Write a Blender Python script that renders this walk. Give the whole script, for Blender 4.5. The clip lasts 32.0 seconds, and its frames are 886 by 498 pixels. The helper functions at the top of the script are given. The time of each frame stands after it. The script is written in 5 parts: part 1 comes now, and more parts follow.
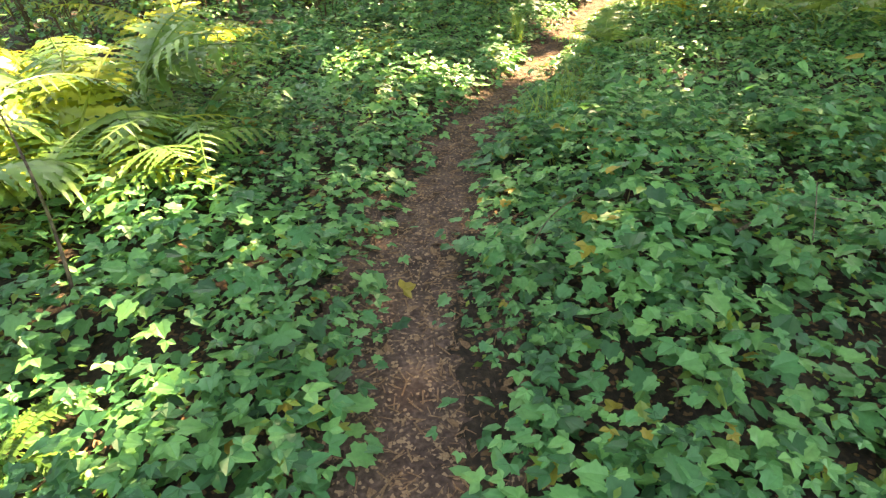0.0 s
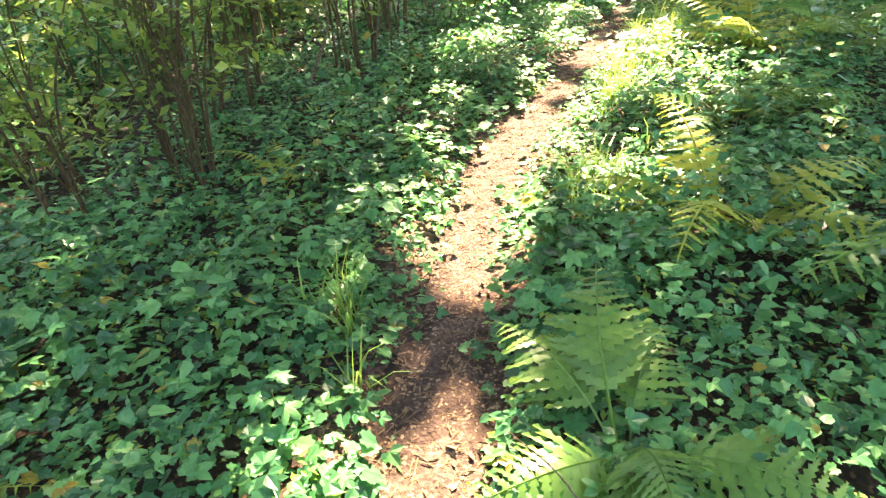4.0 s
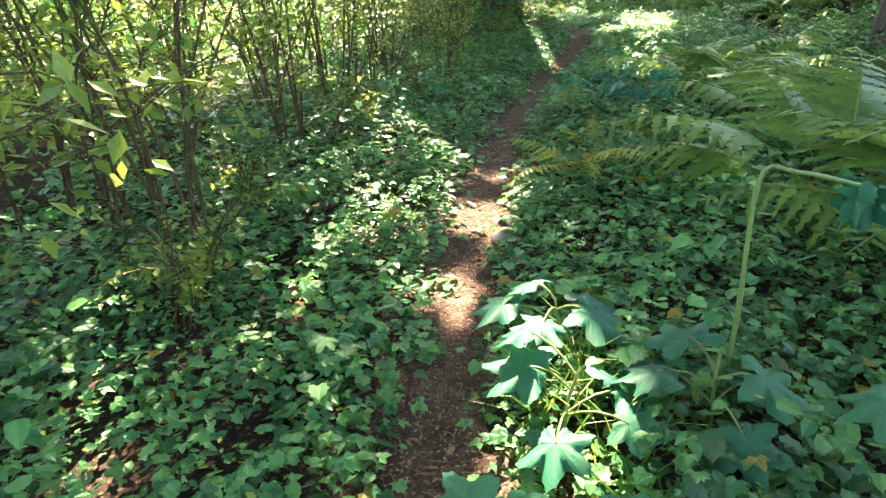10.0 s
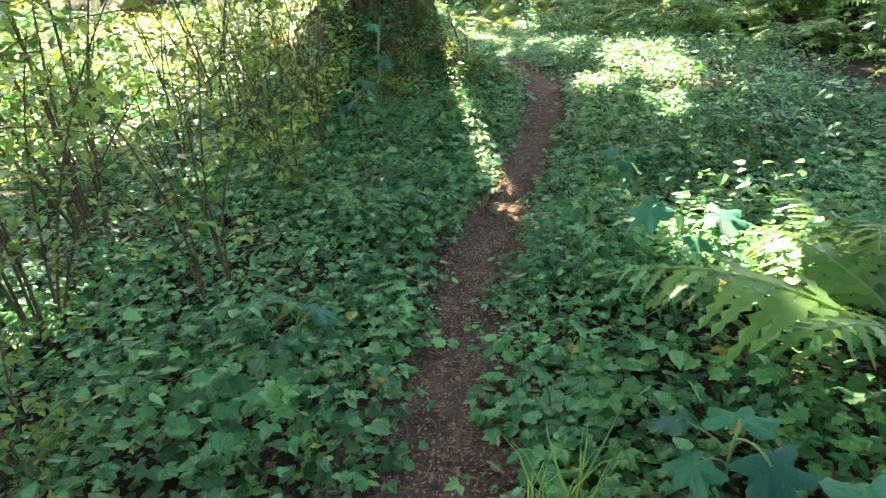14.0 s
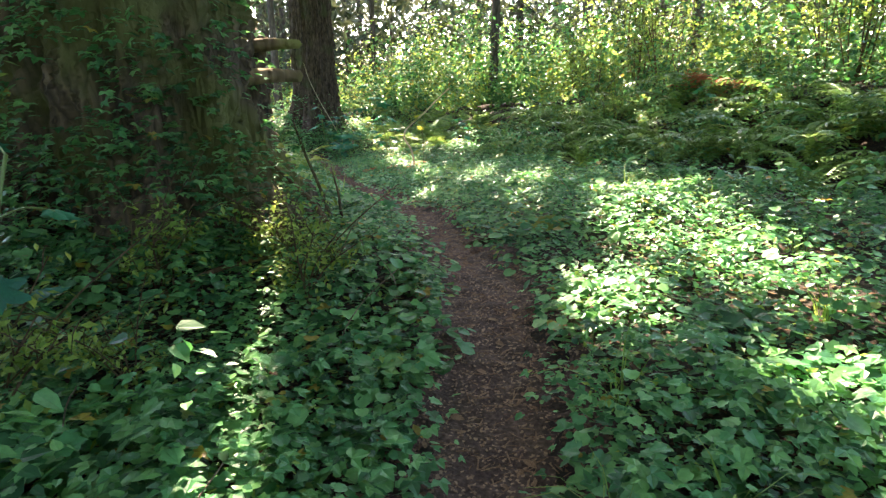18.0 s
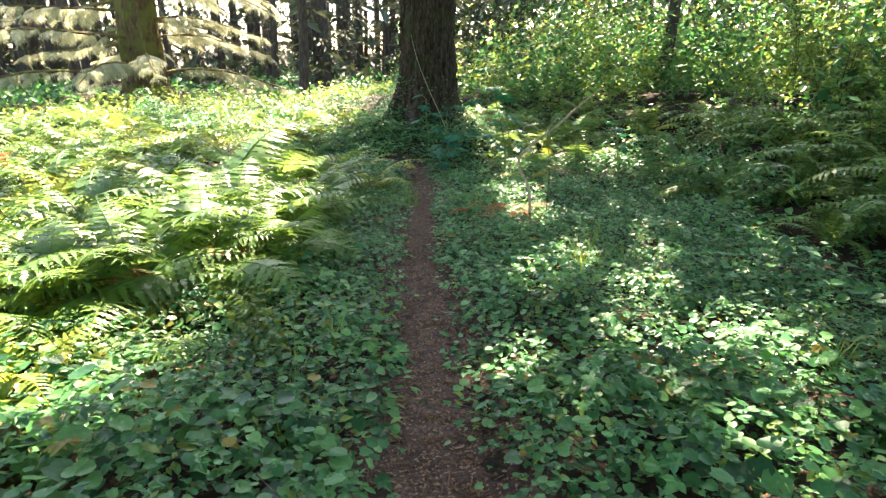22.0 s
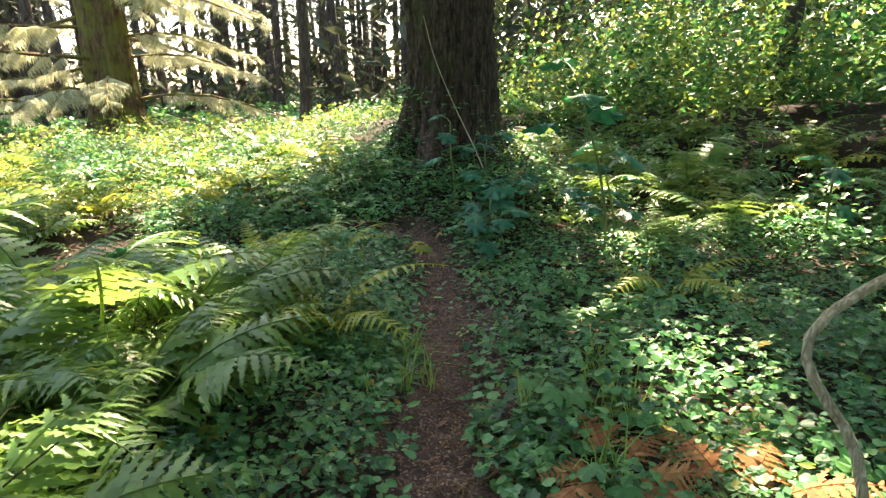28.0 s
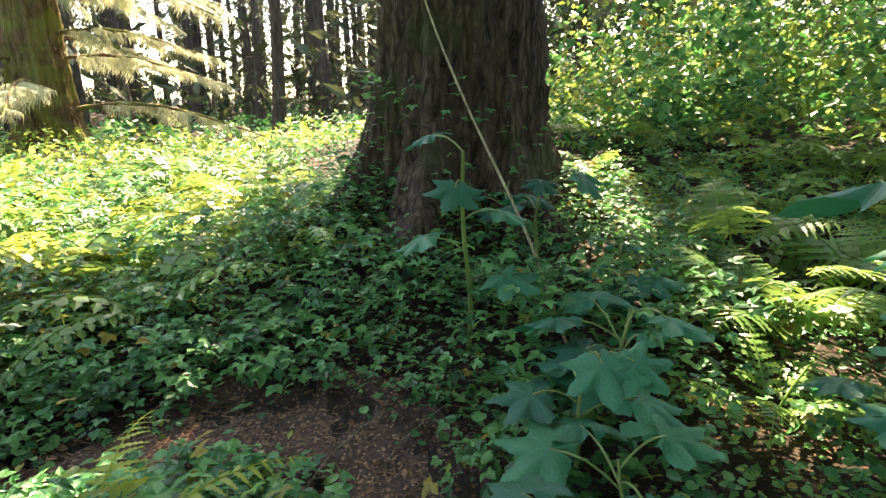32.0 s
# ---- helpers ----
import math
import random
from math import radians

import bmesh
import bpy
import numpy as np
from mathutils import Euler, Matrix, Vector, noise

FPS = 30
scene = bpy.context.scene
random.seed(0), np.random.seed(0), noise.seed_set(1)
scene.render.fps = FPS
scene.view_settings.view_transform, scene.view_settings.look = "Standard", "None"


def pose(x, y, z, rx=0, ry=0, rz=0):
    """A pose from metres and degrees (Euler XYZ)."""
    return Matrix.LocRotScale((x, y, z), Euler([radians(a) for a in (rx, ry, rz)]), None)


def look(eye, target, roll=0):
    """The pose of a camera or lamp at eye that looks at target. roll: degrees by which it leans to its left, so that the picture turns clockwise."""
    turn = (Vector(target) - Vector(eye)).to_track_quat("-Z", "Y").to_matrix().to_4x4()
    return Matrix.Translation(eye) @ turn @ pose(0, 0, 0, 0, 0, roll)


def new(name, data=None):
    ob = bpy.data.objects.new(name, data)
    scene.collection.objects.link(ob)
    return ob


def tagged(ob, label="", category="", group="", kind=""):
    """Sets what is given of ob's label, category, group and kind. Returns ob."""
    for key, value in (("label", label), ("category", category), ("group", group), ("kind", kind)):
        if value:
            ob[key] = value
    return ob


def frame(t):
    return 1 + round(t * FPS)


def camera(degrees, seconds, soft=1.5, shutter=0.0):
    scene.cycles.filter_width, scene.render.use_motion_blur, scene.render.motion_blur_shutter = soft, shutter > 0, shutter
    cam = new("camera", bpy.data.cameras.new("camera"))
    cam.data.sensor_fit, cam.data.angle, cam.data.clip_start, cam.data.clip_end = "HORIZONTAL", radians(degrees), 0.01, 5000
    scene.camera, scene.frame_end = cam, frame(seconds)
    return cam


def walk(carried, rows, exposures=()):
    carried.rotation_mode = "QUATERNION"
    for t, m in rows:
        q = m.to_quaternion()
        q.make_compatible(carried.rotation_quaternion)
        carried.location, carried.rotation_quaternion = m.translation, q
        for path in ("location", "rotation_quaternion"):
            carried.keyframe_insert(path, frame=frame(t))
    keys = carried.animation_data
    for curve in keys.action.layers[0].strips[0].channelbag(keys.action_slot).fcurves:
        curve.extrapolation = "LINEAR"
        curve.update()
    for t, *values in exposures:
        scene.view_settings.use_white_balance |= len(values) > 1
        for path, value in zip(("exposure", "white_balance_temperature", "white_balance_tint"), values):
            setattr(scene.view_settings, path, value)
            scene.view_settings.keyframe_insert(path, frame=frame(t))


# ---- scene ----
cam = camera(75.0, 32.0, soft=1.4)
PATH = [
    (0, (0.000, 0.000, 1.500), (0.038, 1.685, 0.423), -2.6),
    (0.5, (0.058, 0.413, 1.619), (0.110, 2.097, 0.540), -2.9),
    (1, (0.061, 0.870, 1.650), (0.143, 2.556, 0.579), -3.2),
    (1.5, (0.100, 1.423, 1.660), (0.232, 3.111, 0.594), -3.9),
    (2, (0.176, 2.005, 1.588), (0.405, 3.697, 0.548), -5.0),
    (2.5, (0.258, 2.590, 1.591), (0.542, 4.275, 0.552), -4.9),
    (3, (0.439, 3.167, 1.562), (0.807, 4.845, 0.539), -5.2),
    (3.5, (0.697, 3.763, 1.548), (1.088, 5.438, 0.526), -5.7),
    (5.5, (1.693, 6.002, 1.548), (2.307, 7.692, 0.673), 4.4),
    (6, (2.035, 6.685, 1.592), (2.734, 8.357, 0.747), 3.7),
    (6.5, (2.367, 7.292, 1.631), (3.164, 8.927, 0.799), 2.7),
    (7, (2.727, 7.891, 1.614), (3.605, 9.476, 0.768), 1.1),
    (7.5, (3.145, 8.433, 1.677), (4.059, 9.993, 0.822), -0.0),
    (8, (3.522, 8.964, 1.691), (4.449, 10.518, 0.838), -0.2),
    (8.5, (4.057, 9.487, 1.769), (4.985, 11.033, 0.904), -0.4),
    (9, (4.565, 10.001, 1.780), (5.487, 11.550, 0.914), -0.7),
    (9.5, (5.006, 10.603, 1.798), (5.924, 12.153, 0.928), -0.7),
    (10, (5.434, 11.241, 1.785), (6.353, 12.788, 0.913), -0.9),
    (10.5, (5.948, 11.856, 1.790), (6.874, 13.400, 0.919), -1.1),
    (11, (6.401, 12.449, 1.797), (7.332, 13.990, 0.926), -1.2),
    (11.5, (6.889, 12.982, 1.801), (7.822, 14.525, 0.937), -1.4),
    (12, (7.386, 13.559, 1.869), (8.329, 15.098, 1.007), -1.5),
    (12.5, (7.848, 14.100, 1.900), (8.823, 15.613, 1.029), -1.5),
    (13, (8.316, 14.608, 1.874), (9.317, 16.106, 1.005), -1.7),
    (13.5, (8.762, 15.099, 1.888), (9.783, 16.584, 1.020), -1.6),
    (14, (9.271, 15.613, 1.899), (10.312, 17.079, 1.024), -2.0),
    (14.5, (9.678, 16.116, 1.939), (10.732, 17.573, 1.064), -2.2),
    (16.5, (10.920, 17.519, 1.489), (12.201, 18.940, 0.904), -0.0),
    (17, (11.429, 17.954, 1.542), (12.712, 19.380, 0.977), -0.4),
    (17.5, (11.961, 18.374, 1.609), (13.243, 19.807, 1.058), -0.9),
    (18, (12.470, 18.766, 1.657), (13.732, 20.219, 1.112), -1.2),
    (18.5, (12.995, 19.199, 1.692), (14.225, 20.679, 1.147), -1.2),
    (19, (13.422, 19.609, 1.752), (14.577, 21.148, 1.203), -0.7),
    (19.5, (13.858, 20.007, 1.799), (14.971, 21.572, 1.241), -0.4),
    (20, (14.215, 20.382, 1.821), (15.303, 21.959, 1.247), -0.3),
    (20.5, (14.503, 20.702, 1.900), (15.547, 22.303, 1.308), 0.1),
    (21, (14.859, 21.075, 1.908), (15.874, 22.688, 1.305), 0.3),
    (21.5, (15.006, 21.389, 1.957), (15.943, 23.039, 1.329), 0.5),
    (22, (15.110, 21.656, 1.950), (15.964, 23.346, 1.305), 0.3),
    (22.5, (15.268, 21.938, 1.945), (16.095, 23.639, 1.294), 0.2),
    (23, (15.366, 22.262, 1.866), (16.181, 23.969, 1.217), -0.1),
    (23.5, (15.581, 22.630, 1.799), (16.379, 24.344, 1.148), -0.3),
    (24, (15.843, 23.030, 1.820), (16.622, 24.752, 1.167), -0.7),
    (24.5, (16.087, 23.429, 1.799), (16.860, 25.154, 1.144), -0.7),
    (25, (16.182, 23.749, 1.798), (16.951, 25.475, 1.143), -0.8),
    (25.5, (16.313, 24.067, 1.774), (17.077, 25.798, 1.126), -0.9),
    (26, (16.440, 24.402, 1.732), (17.200, 26.141, 1.102), -1.1),
    (26.5, (16.615, 24.747, 1.723), (17.377, 26.490, 1.106), -1.1),
    (28.5, (17.284, 26.265, 1.558), (18.071, 28.018, 1.002), -1.4),
    (29, (17.517, 26.675, 1.538), (18.305, 28.430, 0.992), -1.2),
    (29.5, (17.736, 27.110, 1.499), (18.531, 28.866, 0.963), -1.2),
    (30, (17.910, 27.541, 1.501), (18.707, 29.299, 0.975), -1.2),
    (30.5, (18.082, 27.947, 1.434), (18.889, 29.702, 0.914), -1.0),
    (31, (18.246, 28.388, 1.436), (19.057, 30.142, 0.919), -1.0),
    (31.5, (18.453, 28.811, 1.388), (19.259, 30.566, 0.871), -1.0),
    (32, (18.613, 29.248, 1.376), (19.405, 31.011, 0.861), -0.7),
]
EXPOSURES = [(0, 4.3, 11500, 14), (2, 4.58, 9800, 15), (3, 4.6, 8900, 17), (6, 4.18, 8200, 21), (8, 4.05, 8100, 20), (9, 4.2, 8000, 17), (11, 4.72, 7700, 16), (14, 4.75, 7600, 17), (17, 4.2, 7600, 20), (20, 4.0, 7500, 18), (23, 3.66, 7400, 18), (26, 3.48, 7600, 19), (29, 3.64, 8200, 17), (32, 3.85, 8400, 17)]
walk(cam, [(t, look(eye, target, roll)) for t, eye, target, roll in PATH], EXPOSURES)

# ---- light: a high sun behind the trees ahead, and the sky ----
SUN_AZ, SUN_EL = radians(29.0), radians(47.0)      # azimuth from +y towards +x
SUN = Vector((math.sin(SUN_AZ) * math.cos(SUN_EL), math.cos(SUN_AZ) * math.cos(SUN_EL), math.sin(SUN_EL)))
world = bpy.data.worlds.new("sky")
scene.world = world
world.use_nodes = True
wn = world.node_tree.nodes
sky = wn.new("ShaderNodeTexSky")
sky.sky_type, sky.sun_disc = "NISHITA", False
sky.sun_elevation, sky.sun_rotation = SUN_EL, SUN_AZ
world.node_tree.links.new(sky.outputs[0], wn["Background"].inputs[0])
wn["Background"].inputs[1].default_value = 0.104
lamp = bpy.data.lights.new("sun", "SUN")
lamp.energy, lamp.angle, lamp.color = 3.4, radians(0.53), (1.0, 0.90, 0.74)
sun = new("sun", lamp)
sun.matrix_world = look(SUN * 60, (0, 0, 0))

# ---- plan of the trail: x, y and height of its middle line ----
TRAIL = [(-0.2, -4, 0.06), (-0.1, -1, 0.06), (-0.08, 1, 0.09), (-0.05, 2, 0.10), (0.1, 3, 0.08), (0.4, 4, 0.04),
         (0.95, 5.1, 0.00), (1.4, 6.1, -0.00), (1.97, 7.3, 0.01), (2.51, 8.11, 0.05), (3.43, 9.14, 0.11), (4.52, 10.39, 0.17),
         (5.6, 11.8, 0.19), (6.58, 13.1, 0.23), (7.77, 14.56, 0.27), (9.18, 16.07, 0.28), (10.05, 16.85, 0.24), (10.59, 17.4, 0.20), (11.12, 18, 0.19),
         (12.02, 18.63, 0.22), (12.81, 19.25, 0.30), (13.83, 20.05, 0.39), (14.77, 21.07, 0.50), (15.76, 22.92, 0.44), (16.74, 25.23, 0.27),
         (17.7, 27.35, 0.09), (18.55, 29.21, -0.01), (19.04, 30.55, -0.01), (19.08, 31.15, -0.01), (18.65, 31.5, -0.01), (17.78, 31.56, -0.01),
         (16.45, 31.29, -0.01), (14.76, 31.1, -0.01)]
TREE_A, TREE_B, TREE_C = (13.53, 22.96), (20.5, 33.11), (15.35, 49.03)


def spline(points, per):
    """Catmull-Rom through the points."""
    p = np.array(points, float)
    p = np.vstack([2 * p[0] - p[1], p, 2 * p[-1] - p[-2]])
    u = np.linspace(0, 1, per, endpoint=False)[:, None]
    out = []
    for a, b, c, d in zip(p[:-3], p[1:-2], p[2:-1], p[3:]):
        out.append(0.5 * (2 * b + (c - a) * u + (2 * a - 5 * b + 4 * c - d) * u ** 2 + (3 * b - a - 3 * c + d) * u ** 3))
    return np.vstack(out + [p[-2:-1]])


LINE = spline(TRAIL, 16)
_step = np.hypot(*np.diff(LINE[:, :2], axis=0).T)
LINE_S = np.r_[0, np.cumsum(_step)] - 5.0                      # metres along the trail
_tan = np.gradient(LINE[:, :2], axis=0)
_tan /= np.hypot(_tan[:, 0], _tan[:, 1])[:, None]


def near_trail(x, y):
    """Metres along the trail and metres to its right (negative: left), with its height there."""
    x, y = np.atleast_1d(np.asarray(x, float)), np.atleast_1d(np.asarray(y, float))
    s, d, z = np.empty_like(x), np.empty_like(x), np.empty_like(x)
    for a in range(0, len(x), 20000):
        dx, dy = x[a:a + 20000, None] - LINE[:, 0], y[a:a + 20000, None] - LINE[:, 1]
        q = dx * dx + dy * dy
        i = np.argmin(q, axis=1)
        r = np.arange(len(i))
        side = np.sign(dx[r, i] * _tan[i, 1] - dy[r, i] * _tan[i, 0])
        s[a:a + 20000], d[a:a + 20000], z[a:a + 20000] = LINE_S[i], side * np.sqrt(q[r, i]), LINE[i, 2]
    return s, d, z


def wave(x, y, size, seed=0.0):
    """Smooth noise from crossed sines, about -1 to 1."""
    x, y = np.asarray(x, float) / size, np.asarray(y, float) / size
    return (np.sin(2.1 * x + 1.3 * y + seed) + np.sin(-1.7 * x + 2.3 * y + 2.1 * seed + 1) + np.sin(3.7 * x - 0.9 * y + 0.7 * seed + 2)
            + np.sin(0.8 * x + 3.9 * y - seed + 4) + 0.6 * np.sin(5.9 * x + 4.7 * y + 3 * seed)) / 3.2


def step(a, b, v):
    v = np.clip((np.asarray(v, float) - a) / (b - a), 0, 1)
    return v * v * (3 - 2 * v)


def ground_z(x, y):
    x, y = np.atleast_1d(np.asarray(x, float)), np.atleast_1d(np.asarray(y, float))
    s, d, z = near_trail(x, y)
    a = np.abs(d)
    z = z + 0.06 * step(0.18, 0.42, a) + 0.07 * wave(x, y, 2.4) * step(0.3, 2, a) + 0.02 * wave(x, y, 0.5, 3) * step(0.15, 0.6, a)
    z = z + 1.25 * step(3.9, 7.4, d + 0.4 * wave(x, y, 1.2, 6)) * step(21.5, 25.2, s) * (1 - step(35.8, 38.1, s)) * (1 - step(10, 20, d))     # bank beside the last stretch
    z = z + 0.35 * step(2.5, 7.0, d) * step(4.0, 8.0, s) * (1 - step(20.5, 24.2, s)) * (1 - step(9, 20, d))
    z = z + 0.55 * np.exp(-((x - TREE_B[0]) ** 2 + (y - TREE_B[1]) ** 2) / 2.6)         # root mounds of the two big trees
    z = z + 0.28 * np.exp(-((x - TREE_A[0]) ** 2 + (y - TREE_A[1]) ** 2) / 1.8)
    far = step(14, 60, a)
    return z * (1 - far) + far * (0.6 + 0.25 * wave(x, y, 18, 5))


# ---- materials ----
def nodes(name):
    m = bpy.data.materials.new(name)
    m.use_nodes = True
    t = m.node_tree
    return m, t.nodes, t.links, t.nodes["Principled BSDF"], t.nodes["Material Output"]


def ramp(n, stops):
    r = n.new("ShaderNodeValToRGB")
    while len(r.color_ramp.elements) < len(stops):
        r.color_ramp.elements.new(0.5)
    for e, (at, c) in zip(r.color_ramp.elements, stops):
        e.position, e.color = at, (*c, 1)
    return r


def leaf_material(name, dark, mid, light, translucent=0.38, rough=0.38, spots=None, size=60.0):
    """A thin leaf: gloss on top, light through it, tone by island and by object, fine veins of tone."""
    m, n, l, p, out = nodes(name)
    geo, info, coord = n.new("ShaderNodeNewGeometry"), n.new("ShaderNodeObjectInfo"), n.new("ShaderNodeTexCoord")
    add = n.new("ShaderNodeMath")
    add.operation = "ADD"
    l.new(geo.outputs["Random Per Island"], add.inputs[0]), l.new(info.outputs["Random"], add.inputs[1])
    wrap = n.new("ShaderNodeMath")
    wrap.operation = "FRACT"
    l.new(add.outputs[0], wrap.inputs[0])
    r = ramp(n, [(0, dark), (0.45, mid), (0.9, light)] + ([(0.982, light), (0.986, spots)] if spots else []))
    l.new(wrap.outputs[0], r.inputs[0])
    tex = n.new("ShaderNodeTexNoise")
    tex.inputs["Scale"].default_value, tex.inputs["Detail"].default_value = size, 3
    l.new(coord.outputs["Object"], tex.inputs["Vector"])
    big = n.new("ShaderNodeTexNoise")
    big.inputs["Scale"].default_value = 1.3
    l.new(geo.outputs["Position"], big.inputs["Vector"])
    mul = n.new("ShaderNodeMath")
    mul.operation = "MULTIPLY_ADD"
    l.new(tex.outputs[0], mul.inputs[0])
    mul.inputs[1].default_value, mul.inputs[2].default_value = 0.7, 0.2
    both = n.new("ShaderNodeMath")
    both.operation = "ADD"
    l.new(mul.outputs[0], both.inputs[0]), l.new(big.outputs[0], both.inputs[1])
    hsv = n.new("ShaderNodeHueSaturation")
    l.new(r.outputs[0], hsv.inputs["Color"]), l.new(both.outputs[0], hsv.inputs["Value"])
    l.new(hsv.outputs[0], p.inputs["Base Color"])
    p.inputs["Roughness"].default_value = rough
    p.inputs["Specular IOR Level"].default_value = 0.34
    bump = n.new("ShaderNodeBump")
    bump.inputs["Strength"].default_value, bump.inputs["Distance"].default_value = 0.35, 0.004
    l.new(tex.outputs[0], bump.inputs["Height"]), l.new(bump.outputs[0], p.inputs["Normal"])
    tr = n.new("ShaderNodeBsdfTranslucent")
    warm = n.new("ShaderNodeHueSaturation")
    warm.inputs["Hue"].default_value, warm.inputs["Value"].default_value = 0.462, 1.6
    l.new(hsv.outputs[0], warm.inputs["Color"]), l.new(warm.outputs[0], tr.inputs["Color"])
    mix = n.new("ShaderNodeMixShader")
    mix.inputs[0].default_value = translucent
    l.new(p.outputs[0], mix.inputs[1]), l.new(tr.outputs[0], mix.inputs[2]), l.new(mix.outputs[0], out.inputs[0])
    return m


def earth_material(name, stops, scale, rough=0.95, depth=0.02, speck=None):
    """Soil, litter or rock: broad tone, grain, specks and relief."""
    m, n, l, p, out = nodes(name)
    geo = n.new("ShaderNodeNewGeometry")
    a, b, v = n.new("ShaderNodeTexNoise"), n.new("ShaderNodeTexNoise"), n.new("ShaderNodeTexVoronoi")
    a.inputs["Scale"].default_value, a.inputs["Detail"].default_value = scale, 8
    b.inputs["Scale"].default_value, b.inputs["Detail"].default_value = scale * 9, 6
    v.inputs["Scale"].default_value = scale * 14
    for t in (a, b, v):
        l.new(geo.outputs["Position"], t.inputs["Vector"])
    mix = n.new("ShaderNodeMath")
    mix.operation = "MULTIPLY_ADD"
    mix.inputs[1].default_value = 0.55
    l.new(b.outputs[0], mix.inputs[0])
    half = n.new("ShaderNodeMath")
    half.operation = "MULTIPLY"
    half.inputs[1].default_value = 0.45
    l.new(a.outputs[0], half.inputs[0]), l.new(half.outputs[0], mix.inputs[2])
    r = ramp(n, stops)
    l.new(mix.outputs[0], r.inputs[0])
    last = r.outputs[0]
    if speck:
        cut = ramp(n, [(0.86, (0, 0, 0)), (0.9, (1, 1, 1))])
        sep = n.new("ShaderNodeSeparateColor")
        l.new(v.outputs["Color"], sep.inputs[0]), l.new(sep.outputs[0], cut.inputs[0])
        mc = n.new("ShaderNodeMix")
        mc.data_type = "RGBA"
        l.new(cut.outputs[0], mc.inputs[0]), l.new(last, mc.inputs[6])
        mc.inputs[7].default_value = (*speck, 1)
        last = mc.outputs[2]
    l.new(last, p.inputs["Base Color"])
    p.inputs["Roughness"].default_value = rough
    p.inputs["Specular IOR Level"].default_value = 0.25
    bump = n.new("ShaderNodeBump")
    bump.inputs["Strength"].default_value, bump.inputs["Distance"].default_value = 0.9, depth
    l.new(mix.outputs[0], bump.inputs["Height"]), l.new(bump.outputs[0], p.inputs["Normal"])
    return m


def bark_material(name, dark, light, moss=None, scale=9.0, mossy=0.5):
    """Furrowed bark, stretched upwards, with moss in patches."""
    m, n, l, p, out = nodes(name)
    coord, mp = n.new("ShaderNodeTexCoord"), n.new("ShaderNodeMapping")
    mp.inputs["Scale"].default_value = (1, 1, 0.22)
    l.new(coord.outputs["Object"], mp.inputs[0])
    a, b, v = n.new("ShaderNodeTexNoise"), n.new("ShaderNodeTexNoise"), n.new("ShaderNodeTexVoronoi")
    a.inputs["Scale"].default_value, a.inputs["Detail"].default_value = scale, 8
    b.inputs["Scale"].default_value, b.inputs["Detail"].default_value = 1.7, 5
    v.inputs["Scale"].default_value, v.feature = scale * 1.5, "DISTANCE_TO_EDGE"
    l.new(mp.outputs[0], a.inputs["Vector"]), l.new(coord.outputs["Object"], b.inputs["Vector"]), l.new(mp.outputs[0], v.inputs["Vector"])
    mul = n.new("ShaderNodeMath")
    mul.operation = "MULTIPLY_ADD"
    mul.inputs[1].default_value = 1.1
    l.new(v.outputs["Distance"], mul.inputs[0]), l.new(a.outputs[0], mul.inputs[2])
    r = ramp(n, [(0.35, dark), (0.95, light)])
    l.new(mul.outputs[0], r.inputs[0])
    last = r.outputs[0]
    if moss:
        cut = ramp(n, [(mossy - 0.06, (0, 0, 0)), (mossy + 0.1, (1, 1, 1))])
        l.new(b.outputs[0], cut.inputs[0])
        mc = n.new("ShaderNodeMix")
        mc.data_type = "RGBA"
        l.new(cut.outputs[0], mc.inputs[0]), l.new(last, mc.inputs[6])
        mc.inputs[7].default_value = (*moss, 1)
        last = mc.outputs[2]
    l.new(last, p.inputs["Base Color"])
    p.inputs["Roughness"].default_value = 0.9
    p.inputs["Specular IOR Level"].default_value = 0.2
    bump = n.new("ShaderNodeBump")
    bump.inputs["Strength"].default_value, bump.inputs["Distance"].default_value = 1.0, 0.03
    l.new(mul.outputs[0], bump.inputs["Height"]), l.new(bump.outputs[0], p.inputs["Normal"])
    return m


HERB = leaf_material("herb leaf", (.014, .070, .029), (.042, .186, .068), (.10, .285, .088), rough=0.42, spots=(.22, .19, .03))
SHRUB = leaf_material("shrub leaf", (.045, .11, .022), (.11, .215, .038), (.19, .30, .06), 0.5)
CANOPY = leaf_material("canopy leaf", (.03, .08, .02), (.05, .12, .025), (.08, .16, .03), 0.3)
NEEDLE = leaf_material("conifer spray", (.025, .045, .022), (.045, .07, .034), (.075, .1, .05), 0.12, 0.6)
# lichened sprays, with the sunlight on them mixed into the pale colour
NEEDLE_PALE = leaf_material("sun-paled lichened spray", (.24, .28, .16), (.34, .38, .24), (.46, .48, .34), 0.5, 0.7)
FERN = leaf_material("fern frond", (.06, .15, .035), (.085, .19, .04), (.12, .24, .05), 0.4, size=25)
FERN_PALE = leaf_material("yellowing fern frond", (.17, .24, .035), (.22, .29, .04), (.28, .32, .05), 0.45, size=25)
FERN_DEAD = leaf_material("dead fern frond", (.2, .085, .03), (.27, .12, .04), (.33, .17, .06), 0.25, 0.8, size=25)
BROAD = leaf_material("broad leaf", (.007, .080, .048), (.012, .12, .068), (.022, .165, .080), 0.3, 0.55, size=30)
GRASS = leaf_material("grass blade", (.08, .18, .035), (.11, .24, .045), (.16, .29, .06), 0.4)
MOSS = leaf_material("moss", (.10, .13, .02), (.15, .19, .03), (.2, .23, .05), 0.2, 0.95, size=120)
